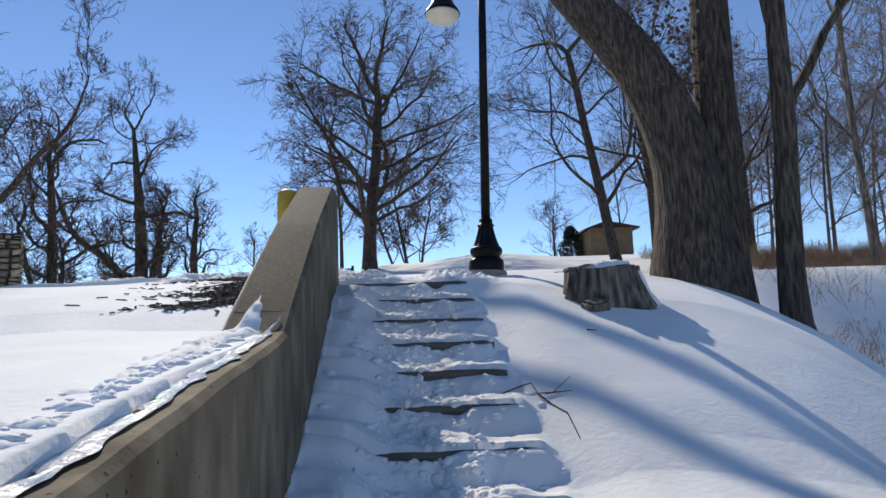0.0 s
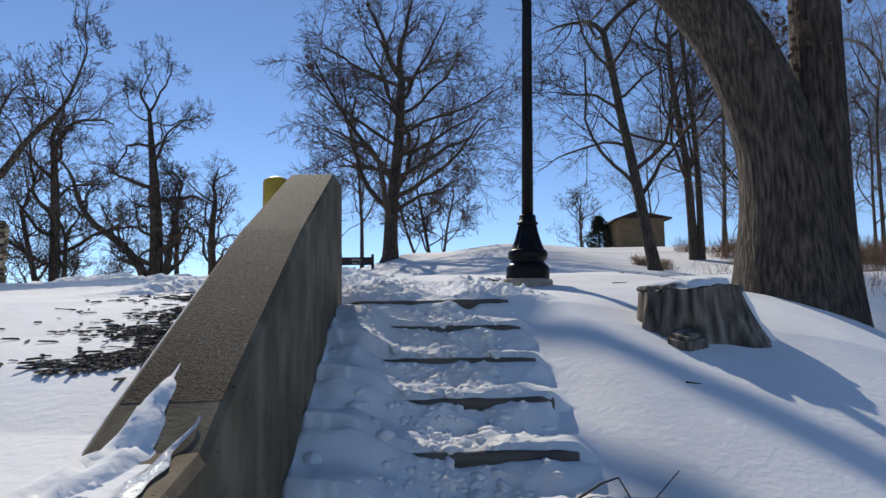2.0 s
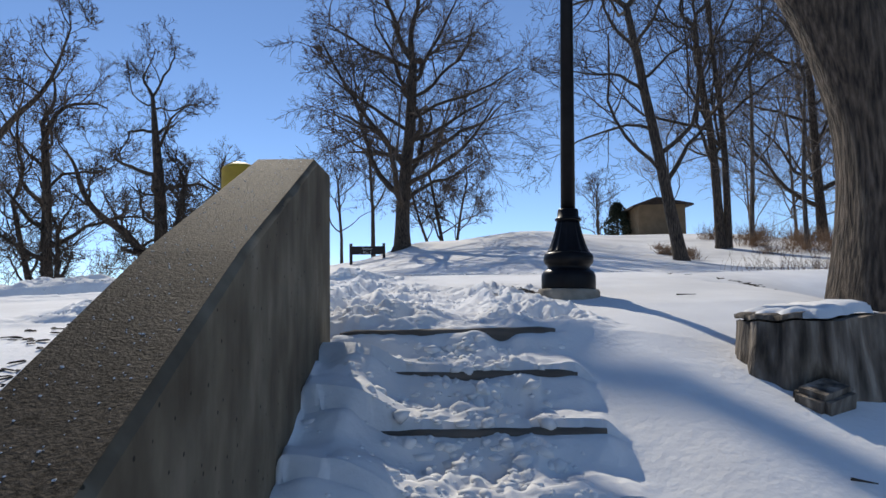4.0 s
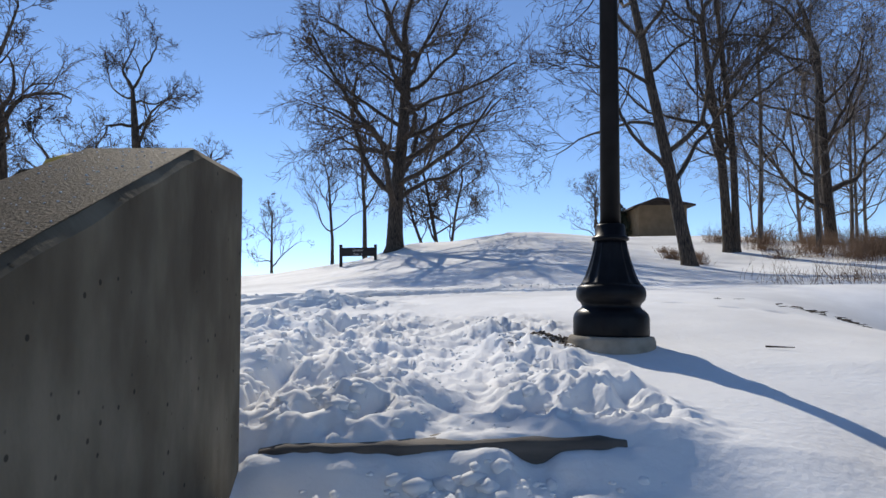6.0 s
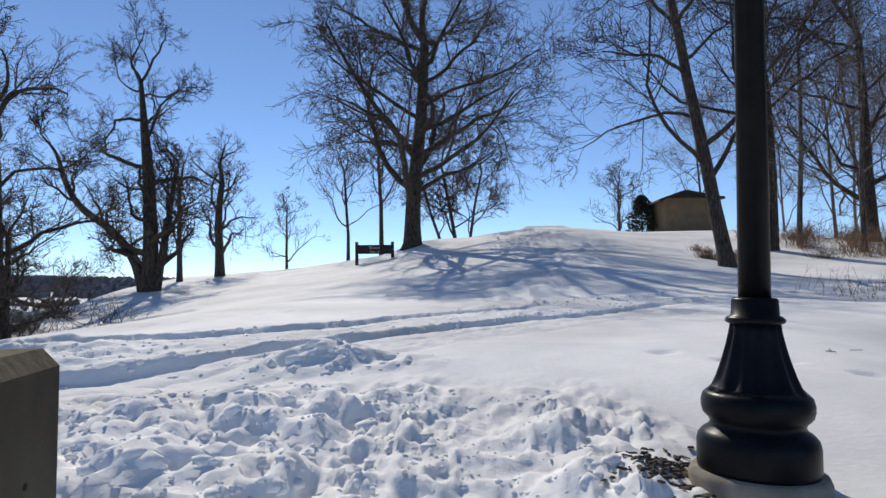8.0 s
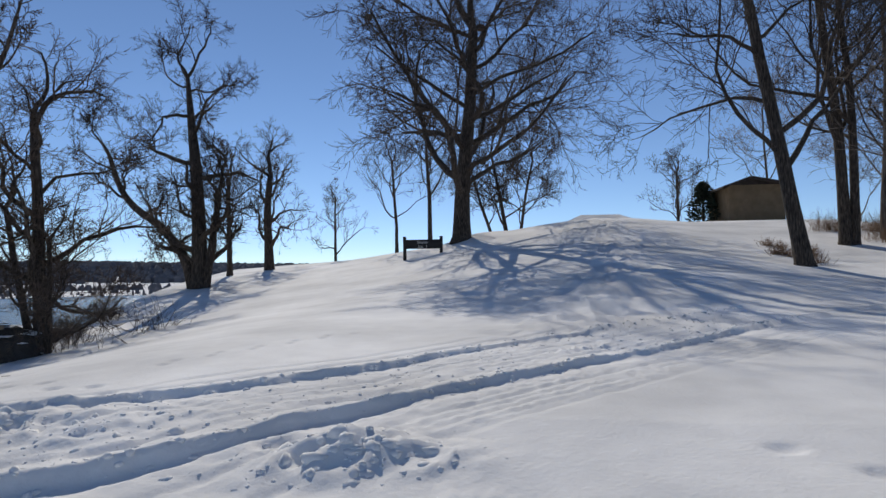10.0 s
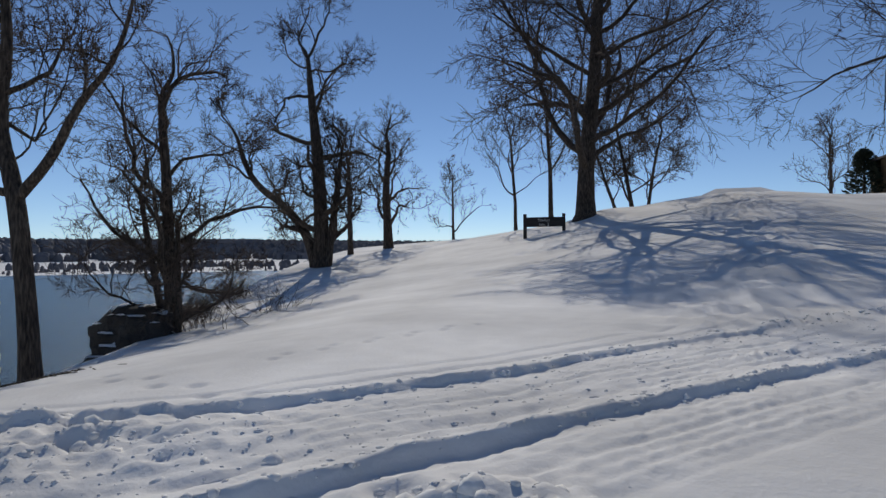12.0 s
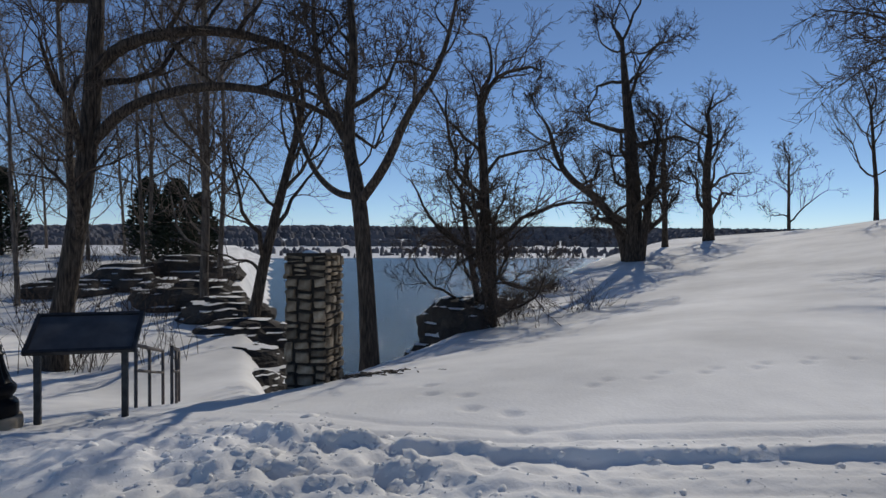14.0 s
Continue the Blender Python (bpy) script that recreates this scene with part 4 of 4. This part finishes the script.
part("fascia", box_bm((6.5, 5.1, 0.16), (0, 0, 1.86), 0.01), ROOF, shelter)
for px in (-2.6, 0, 2.6):
    for py in (-2.1, 2.1):
        part("post", box_bm((0.16, 0.16, 2.4), (px, py, 0.62), 0.01), ROOF, shelter)


# ---- stuff: kicked-up snow, brush, mulch, far woods ----
def chunk_field(name, label, category, spots, mat, flat=0.75, subdiv=1):
    """Many small angular lumps in one mesh."""
    bm = bmesh.new()
    bmesh.ops.create_icosphere(bm, subdivisions=subdiv, radius=1.0)
    base_v = np.array([v.co[:] for v in bm.verts])
    base_f = np.array([[v.index for v in f.verts] for f in bm.faces])
    bm.free()
    rg = np.random.RandomState(len(spots))
    vs, fs = [], []
    for k, (x, y, z, r) in enumerate(spots):
        d = base_v * (1 + rg.uniform(-0.28, 0.28, (len(base_v), 1)))
        a = rg.uniform(0, 6.28)
        sx, sy = r * rg.uniform(0.7, 1.5), r * rg.uniform(0.7, 1.2)
        p = d * np.array([sx, sy, r * flat * rg.uniform(0.6, 1.2)])
        c, q = math.cos(a), math.sin(a)
        vs.append(np.stack([p[:, 0] * c - p[:, 1] * q + x, p[:, 0] * q + p[:, 1] * c + y, p[:, 2] + z], -1))
        fs.append(base_f + k * len(base_v))
    ob = new(name, mesh_of(name, np.concatenate(vs).tolist(), np.concatenate(fs).tolist(), mat, True))
    return tagged(ob, label, category, kind="stuff")


rc = random.Random(9)


def scatter(n, fx, fy, r0, r1, sink=0.5):
    pts = [(fx(), fy()) for _ in range(n)]
    z = snow_height(np.array([p[0] for p in pts]), np.array([p[1] for p in pts]))
    out = []
    for (x, y), h in zip(pts, z):
        r = r0 + (r1 - r0) * rc.random() ** 2.5
        out.append((x, y, float(h) - r * sink, r))
    return out


lumps = []
for u, v, h in [(rc.gauss(-0.62, 0.24), rc.uniform(-3.6, -0.1), 0) for _ in range(1700)]:
    p = uv_at(u, v)
    r = 0.012 + 0.04 * rc.random() ** 2.5
    lumps.append((p.x, p.y, -r * 0.4, r))
for u, v, h in [(rc.uniform(-3.4, -0.05), rc.uniform(0.15, 3.6), 0) for _ in range(3000)]:
    p = uv_at(u, v)
    r = 0.012 + 0.055 * rc.random() ** 2.6
    if abs(u + 0.55) < 0.28:
        r *= 0.5
    lumps.append((p.x, p.y, -r * 0.55, r))
for xs, ys, n in ((NEAR_X, NEAR_Y, 420), (FAR_X, FAR_Y, 300)):
    for _ in range(n):
        x = rc.uniform(-7, 4)
        y = float(np.interp(x, xs, ys)) + rc.gauss(0.12, 0.16)
        r = 0.01 + 0.04 * rc.random() ** 3
        lumps.append((x, y, -r * 0.2, r))
heights = snow_height(np.array([q[0] for q in lumps]), np.array([q[1] for q in lumps]))
lumps = [(x, y, h + float(z), r) for (x, y, h, r), z in zip(lumps, heights)]
lumps += scatter(900, lambda: rc.gauss(-6.3, 1.4), lambda: rc.gauss(12.1, 0.55), 0.012, 0.085)
lumps += scatter(260, lambda: rc.gauss(-2.0, 0.5), lambda: rc.gauss(12.1, 0.28), 0.012, 0.08)
# broken crust along the wall's lower coping
for _ in range(520):
    v = rc.uniform(-7.6, -3.55)
    u = WALL_U - 0.19 - abs(rc.gauss(0, 0.05)) - 0.10 * max(0, (v + 3.6))
    p = uv_at(u, v)
    r = 0.012 + 0.035 * rc.random() ** 2
    lumps.append((p.x, p.y, max(gz(p.x, p.y), wall_z(v)) - r * 0.3, r))
road = []
for _ in range(1700):
    x = rc.uniform(-7.5, 3.5)
    f = rc.random()
    road.append((x, float(np.interp(x, NEAR_X, NEAR_Y)) * (1 - f) + float(np.interp(x, FAR_X, FAR_Y)) * f + rc.gauss(0, 0.25)))
zr = snow_height(np.array([q[0] for q in road]), np.array([q[1] for q in road]))
for (x, y), h in zip(road, zr):
    r = 0.006 + 0.03 * rc.random() ** 4
    lumps.append((x, y, float(h) - r * 0.3, r))
chunk_field("loose_snow", "kicked-up lumps of loose snow on trodden ground", "snow", lumps, SNOW)

# ragged snow on the coping, running up the foot of the slope in a tongue
bm = bmesh.new()
grid = []
for i in range(260):
    v = -8.4 + 5.9 * i / 259
    row = []
    for k in range(15):
        w = k / 14
        edge = float(np.interp(w, [0, 0.25, 0.45, 0.6, 0.75, 1], [-3.7, -3.5, -3.12, -3.45, -3.9, -4.2])) + 0.12 * noise.noise(Vector((w * 9, v * 4, 3)))
        h = min(1.0, (edge - v) / 0.22) * (0.03 + 0.03 * noise.noise(Vector((w * 7, v * 9, 5))) + 0.018 * noise.noise(Vector((w * 16, v * 26, 9))))
        lim = 0.56 + 0.26 * noise.noise(Vector((v * 2.1, 2, 8))) + 0.10 * noise.noise(Vector((v * 8, 2, 1)))
        h = h * min(1.0, max(0.0, (lim - w) / 0.12)) - (0.012 if w > lim - 0.02 or edge < v + 0.02 else 0)
        row.append(bm.verts.new(uv_at(WALL_U - WALL_T - 0.01 + (WALL_T - 0.02) * w, v, wall_z(v) + max(h, -0.03))))
    grid.append(row)
for a, b in zip(grid, grid[1:]):
    for k in range(14):
        bm.faces.new((a[k], a[k + 1], b[k + 1], b[k]))
tagged(new("snow_crust", from_bm("snow_crust", bm, SNOW, True)), "ragged crust of old snow along the wall coping", "snow")

# made-up shiny grains that give the wet top its sparkle
grains = []
for _ in range(420):
    v = rc.uniform(-3.15, -0.55)
    p = uv_at(WALL_U - rc.uniform(0.04, WALL_T - 0.04), v)
    grains.append((p.x, p.y, wall_z(v) + 0.002, rc.uniform(0.0015, 0.004)))
chunk_field("glint_grains", "tiny shiny grains added as glints on the wet wall top", "ice", grains, ICE)
# ice on the coping
bm = bmesh.new()
rowsv = []
for i in range(140):
    v = -7.6 + 4.12 * i / 139
    zt = wall_z(v)
    edge = 0.07 + 0.03 * noise.noise(Vector((v * 2.3, 1, 0))) + 0.03 * noise.noise(Vector((v * 9, 4, 0)))
    wide = max(0.008, (0.07 + 0.05 * noise.noise(Vector((v * 3.1, 7, 0))) + 0.06 * noise.noise(Vector((v * 11, 3, 0)))) * min(1, (-3.48 - v) / 0.5 + 0.1))
    rowsv.append([bm.verts.new(uv_at(WALL_U - edge - wide * k / 4, v, zt + 0.005 + 0.010 * math.sin(0.4 + 2.4 * k / 4) + 0.006 * noise.noise(Vector((v * 14, k, 2))))) for k in range(5)])
for a, b in zip(rowsv, rowsv[1:]):
    for k in range(4):
        bm.faces.new((a[k], a[k + 1], b[k + 1], b[k]))
tagged(new("ice_crust", from_bm("ice_crust", bm, ICE, True)), "thin shining crust of ice along the wall coping", "ice")


def stems_field(name, label, category, clumps_at, mat, per, height, radius, fan, kind="stuff"):
    vs, fs = [], []
    for x, y, s in clumps_at:
        z = gz(x, y)
        for _ in range(per):
            p = Vector((x + rc.gauss(0, 0.35 * s), y + rc.gauss(0, 0.35 * s), z - 0.1))
            d = Vector((rc.gauss(0, fan), rc.gauss(0, fan), 1)).normalized()
            h = height * s * rc.uniform(0.4, 1.1)
            pts = [p]
            for i in range(3):
                d = (d + Vector((rc.gauss(0, 0.16), rc.gauss(0, 0.16), -0.06 * i))).normalized()
                pts.append(pts[-1] + d * h / 3)
            tube(pts, [radius, radius * 0.8, radius * 0.6, radius * 0.3], 3, vs, fs)
            for _ in range(2):
                q = pts[rc.choice((1, 2))]
                dd = (d + Vector((rc.gauss(0, 0.6), rc.gauss(0, 0.6), 0))).normalized()
                tube([q, q + dd * h * 0.3], [radius * 0.6, radius * 0.3], 3, vs, fs)
    ob = new(name, mesh_of(name, vs, fs, mat))
    return tagged(ob, label, category, kind=kind)


east = [(rc.uniform(13.5, 30), rc.uniform(33.5, 44), rc.uniform(0.8, 1.5)) for _ in range(90)] + [(9.4 + rc.gauss(0, 0.7), 35.5 + rc.gauss(0, 1.2), 0.5) for _ in range(9)] + [(rc.uniform(20, 40), rc.uniform(22, 34), rc.uniform(0.7, 1.3)) for _ in range(40)]
stems_field("dry_brush", "tangled tan-brown dry brush along the wood's edge", "brush", east, BRUSH, 80, 1.05, 0.009, 0.5)
bluff = [(-14.2 + rc.gauss(0, 1.0) - 0.5 * k, 24 + 0.9 * k + rc.gauss(0, 0.8), rc.uniform(0.6, 1.0)) for k in range(8) for _ in range(3)]
stems_field("bluff_brush", "grey-brown leafless brush on the edge of the bluff", "brush", bluff, TWIG, 40, 1.3, 0.008, 0.4)
weeds = [(rc.uniform(5.2, 9.5), rc.uniform(7, 14), rc.uniform(0.3, 0.8)) for _ in range(110)] + [(rc.uniform(7, 19), rc.uniform(9, 24), rc.uniform(0.6, 1.5)) for _ in range(340)]
stems_field("weed_stalks", "thin dry weed stalks poking through snow", "weeds", weeds, BRUSH, 10, 0.6, 0.005, 0.35)
under = []
for k in range(36):
    a, r = radians(rc.uniform(66, 84)), rc.uniform(15, 50)
    under.append((-1.8 - r * math.sin(a), 9.9 + r * math.cos(a), rc.uniform(0.7, 1.5)))
stems_field("underwood", "leafless brown undergrowth between woodland trees", "brush", under, TWIG, 22, 1.7, 0.01, 0.35)


def litter(name, label, category, n, place, mat, length, width):
    """Thin flakes and chips lying on the ground, in one mesh."""
    vs, fs = [], []
    spread_at = [place() for _ in range(n)]
    heights_at = snow_height(np.array([q[0] for q in spread_at]), np.array([q[1] for q in spread_at]))
    for (x, y), z in zip(spread_at, heights_at.tolist()):
        a, l, w = rc.uniform(0, 6.28), length * rc.uniform(0.3, 1.0), width * rc.uniform(0.4, 1.0)
        tilt = rc.uniform(-0.25, 0.25)
        c, s = math.cos(a), math.sin(a)
        k = len(vs)
        for p, q, h in ((-l, -w, 0), (l, -w * 0.6, 0), (l * 0.9, w, 0), (-l * 0.8, w, 0), (-l * 0.7, -w * 0.4, w * 0.8), (l * 0.7, -w * 0.3, w * 0.8), (l * 0.6, w * 0.5, w * 0.8), (-l * 0.6, w * 0.5, w * 0.8)):
            vs.append((x + p * c - q * s, y + p * s + q * c, z + 0.006 + h + p * tilt * 0.4))
        fs += [(k, k + 1, k + 5, k + 4), (k + 1, k + 2, k + 6, k + 5), (k + 2, k + 3, k + 7, k + 6), (k + 3, k, k + 4, k + 7), (k + 4, k + 5, k + 6, k + 7)]
    return tagged(new(name, mesh_of(name, vs, fs, mat, False)), label, category, kind="stuff")


def beside_wall():
    while True:
        v = rc.uniform(-2.9, -0.1)
        u = WALL_U - WALL_T - 0.02 - abs(rc.gauss(0, 0.30 + 0.08 * (v + 2.9)))
        p = uv_at(u, v)
        if vnoise(np.array([p.x * 2.2]), np.array([p.y * 3.1]), 3)[0] > -0.05 or rc.random() < 0.1:
            return p.x, p.y


litter("bark_mulch", "patch of dark shredded bark mulch where snow has melted", "mulch", 1700, beside_wall, MULCH, 0.06, 0.013)
litter("pier_mulch", "small patch of dark bark mulch beside the lamp pier", "mulch", 160, lambda: (LAMP[0] - 0.36 + rc.gauss(0, 0.10), LAMP[1] + 0.05 + rc.gauss(0, 0.13)), MULCH, 0.04, 0.015)
litter("verge_litter", "dark twigs and leaf litter at the edge of the slope", "litter", 160, lambda: (4.6 + rc.gauss(0, 0.8), 12.4 + rc.gauss(0, 0.35)), MULCH, 0.10, 0.014)
litter("pillar_litter", "bare dark soil and leaves at the pillar's foot", "litter", 240, lambda: (PX + 0.25 + rc.gauss(0, 0.5), PY + 0.55 + rc.gauss(0, 0.14)), MULCH, 0.07, 0.02)


def fallen_twig(points, label):
    vs, fs = [], []
    for line in points:
        pts = [Vector((x, y, gz(x, y) + h)) for x, y, h in line]
        tube(pts, [0.007 * (1 - 0.6 * i / (len(pts) - 1)) for i in range(len(pts))], 5, vs, fs)
    tagged(new("fallen_branch", mesh_of("fallen_branch", vs, fs, TWIG)), label, "branch", "fallen branches")


fallen_twig([[(0.46, 5.35, 0.01), (0.60, 5.50, 0.03), (0.69, 5.52, 0.04), (0.72, 5.40, 0.02), (0.83, 5.37, 0.015), (0.98, 5.48, 0.03)], [(0.72, 5.40, 0.02), (0.80, 5.25, 0.006), (0.88, 5.1, 0.006), (0.90, 4.8, 0.006)], [(0.77, 5.38, 0.02), (0.96, 5.32, 0.015)]], "thin dark fallen branch lying crooked on snow")
fallen_twig([[(1.58, 9.45, 0.015), (1.72, 9.36, 0.02)]], "short dark stick on smooth snow")
fallen_twig([[(1.32, 6.35, 0.01), (1.40, 6.30, 0.03)]], "short dark stick on smooth snow")
fallen_twig([[(5.6, 8.0, 0.02), (6.2, 7.6, 0.05), (6.9, 7.7, 0.04)], [(6.2, 7.6, 0.05), (6.5, 7.2, 0.02)]], "dark fallen branch on the slope")


# ---- rocks of the bluff and the cove ----
def boulder(at, size, seed, label):
    bm = bmesh.new()
    bmesh.ops.create_icosphere(bm, subdivisions=4, radius=1.0)
    for v in bm.verts:
        p = v.co + Vector((seed * 7.1, seed * 3.3, 0))
        k = 1 + 0.35 * noise.noise(p * 1.1) + 0.16 * noise.noise(p * 2.7)
        h = round((v.co.z + 0.25 * noise.noise(p * 1.5)) * 4) / 4
        v.co = Vector((v.co.x * k, v.co.y * k, 0.4 * v.co.z + 0.6 * h))
    rock = thing("boulder", label, "rock", at, seed * 50, "rocks of the bluff")
    rock.scale = size
    me = from_bm("rock_mass", bm, ROCK)
    part("rock_mass", me, ROCK, rock)
    bm = bmesh.new()
    bm.from_mesh(me)
    bm.normal_update()
    gone = [f for f in bm.faces if f.normal.z < 0.72 or noise.noise(f.calc_center_median() * 2.2 + Vector((seed, 0, 0))) < -0.15]
    bmesh.ops.delete(bm, geom=gone, context="FACES")
    for v in bm.verts:
        v.co += Vector((0, 0, 0.05))
    part("snow_cover", bm, SNOW, rock, "snow lying on the ledges", True)


boulder((-14.5, 22.6, 1.5), (1.05, 1.1, 1.05), 1, "dark overhanging rock ledge with snow on top")
boulder((-14.6, 21.6, 0.4), (1.0, 0.9, 0.9), 2, "dark broken rock below the ledge")
boulder((-17.4, 27.0, 1.5), (2.2, 1.6, 0.7), 3, "dark flat rock at the bluff's edge")
for k, (yaw, r, sz) in enumerate(((65.5, 23, 1.2), (67.5, 26, 1.5), (70, 28, 1.2), (73, 31, 1.5), (68, 33, 1.7), (77, 29, 1.1), (63.2, 15.4, 0.8), (63.4, 18.0, 1.0), (63.8, 21.0, 1.3))):
    a = radians(yaw)
    x, y = -1.8 - r * math.sin(a), 9.9 + r * math.cos(a)
    boulder((x, y, gz(x, y) - (0.5 if r < 22 else 0.0)), (sz * 1.4, sz, sz * 0.62), 4 + k, "snow-dusted dark rock outcrop in the wood")


# ---- evergreens ----
def evergreen(at, height, width, seed, label):
    rnd = random.Random(seed)
    t = thing("evergreen", label, "evergreen tree", at, 0, "evergreens")
    vs, fs = [], []
    tube([Vector((0, 0, -0.3)), Vector((0, 0, height * 0.9))], [0.12, 0.03], 8, vs, fs)
    part("trunk", mesh_of("trunk", vs, fs, BARK), BARK, t)
    vs, fs = [], []
    for _ in range(int(1500 * height / 3)):
        f = rnd.random() ** 0.8
        a = rnd.uniform(0, 6.283)
        r = width / 2 * (1 - f) ** 0.5 * (0.78 + 0.4 * noise.noise(Vector((math.cos(a) * 1.6, math.sin(a) * 1.6, f * 4 + seed)))) * rnd.uniform(0.35, 1.05)
        c = Vector((r * math.cos(a), r * math.sin(a), height * (0.03 + 0.95 * f)))
        d = Vector((math.cos(a) + rnd.gauss(0, 0.4), math.sin(a) + rnd.gauss(0, 0.4), rnd.uniform(-0.2, 0.7))).normalized() * rnd.uniform(0.10, 0.26)
        w = d.cross(Vector((rnd.gauss(0, 1), rnd.gauss(0, 1), rnd.gauss(0, 1)))).normalized() * 0.05
        n = d.cross(w).normalized() * 0.05
        k = len(vs)
        vs += [c - d, c + w, c - w * 0.5 + n, c - w * 0.5 - n, c + d]
        fs += [(k, k + 1, k + 2), (k, k + 2, k + 3), (k, k + 3, k + 1), (k + 4, k + 2, k + 1), (k + 4, k + 3, k + 2), (k + 4, k + 1, k + 3)]
    part("crown", mesh_of("crown", vs, fs, NEEDLE, False), NEEDLE, t)


evergreen((11.7, 59.5, gz(11.7, 59.5)), 3.2, 3.3, 1, "dark bushy evergreen beside the hut")
for k, (yaw, r, h) in enumerate(((69.0, 36, 4.8), (67.0, 39, 4.2), (71, 43, 5.0), (81, 40, 4.6))):
    a = radians(yaw)
    x, y = -1.8 - r * math.sin(a), 9.9 + r * math.cos(a)
    evergreen((x, y, gz(x, y)), h, h * 0.75, 10 + k, "dark green cedar among bare trees")

# clinging dead leaves on the great tree
vs, fs = [], []
rl = random.Random(4)
for _ in range(420):
    h = rl.uniform(3.0, 6.0)
    c = Vector((3.50 - 0.075 * (h - 4) + rl.gauss(0, 0.25), 9.38 + rl.gauss(0, 0.27), 1.83 + h * 0.88))
    d = Vector((rl.gauss(0, 1), rl.gauss(0, 1), rl.gauss(0, 1))).normalized() * 0.045
    w = d.cross(Vector((rl.gauss(0, 1), rl.gauss(0, 1), 1))).normalized() * 0.035
    k = len(vs)
    vs += [c - d, c + w, c + d, c - w]
    fs.append((k, k + 1, k + 2, k + 3))
tagged(new("vine_leaves", mesh_of("vine_leaves", vs, fs, DEADLEAF, False)), "dry brown vine leaves clinging between two trunks", "leaves", kind="stuff")


# nests in the elm
def nest(x, y, z):
    bm = bmesh.new()
    bmesh.ops.create_icosphere(bm, subdivisions=3, radius=1.0)
    for v in bm.verts:
        v.co *= 1 + 0.35 * noise.noise(v.co * 3 + Vector((x, 0, z)))
    ob = new("leaf_nest", from_bm("leaf_nest", bm, DEADLEAF))
    ob.matrix_world = pose(x, y, z) @ Matrix.Diagonal((0.26, 0.26, 0.2, 1))
    tagged(ob, "dark clump of leaves, a squirrel nest in bare branches", "nest", "nests in the elm")


crown = [c for c in elm.children if c.name.startswith("crown")][0]
tips = np.array([v.co[:] for v in crown.data.vertices]) + np.array(elm.location)
for target in ((-5.6, 44.5, 20.6), (-3.9, 44.5, 18.2), (-10.6, 44.5, 19.2)):
    nest(*tips[np.argmin(((tips - np.array(target)) ** 2).sum(1))].tolist())

# ---- the far shore ----
vs, fs = [], []
rf = random.Random(12)
for ring, n, h0, h1, w in ((585, 300, 1.5, 5, 1.6), (640, 340, 2, 6, 2.2), (800, 460, 4, 9, 4), (1150, 800, 10, 15, 8), (1350, 1200, 11, 16, 10), (1550, 1500, 12, 17, 12), (1720, 1600, 12, 17, 14)):
    for _ in range(n):
        a, r = radians(rf.uniform(-5, 95)), ring * rf.uniform(0.97, 1.03)
        if ring < 700 and vnoise(np.array([math.degrees(a) * 0.6]), np.array([ring * 1.0]), 2)[0] < -0.12:
            continue
        x, y = -r * math.sin(a), r * math.cos(a)
        vs.append((x, y, rf.uniform(h0, h1), w * rf.uniform(0.6, 1.3)))
zz = land(np.array([v[0] for v in vs]), np.array([v[1] for v in vs]))
fv = []
for (x, y, h, w), z in zip(vs, zz):
    k = len(fv)
    z = max(float(z), -8)
    fv += [(x - w, y, z - 1), (x, y - w, z - 1), (x + w, y, z - 1), (x, y + w, z - 1), (x - w * 0.8, y, z + h * 0.6), (x, y - w * 0.8, z + h * 0.65), (x + w * 0.8, y, z + h * 0.6), (x, y + w * 0.8, z + h * 0.7), (x, y, z + h)]
    fs += [(k + i, k + (i + 1) % 4, k + 4 + (i + 1) % 4, k + 4 + i) for i in range(4)] + [(k + 4 + i, k + 4 + (i + 1) % 4, k + 8) for i in range(4)]
tagged(new("hazy_far_woods", mesh_of("hazy_far_woods", fv, fs, FARWOOD, False)), "wooded hills beyond the lake, blue-grey haze in their colour", "woods", kind="stuff")
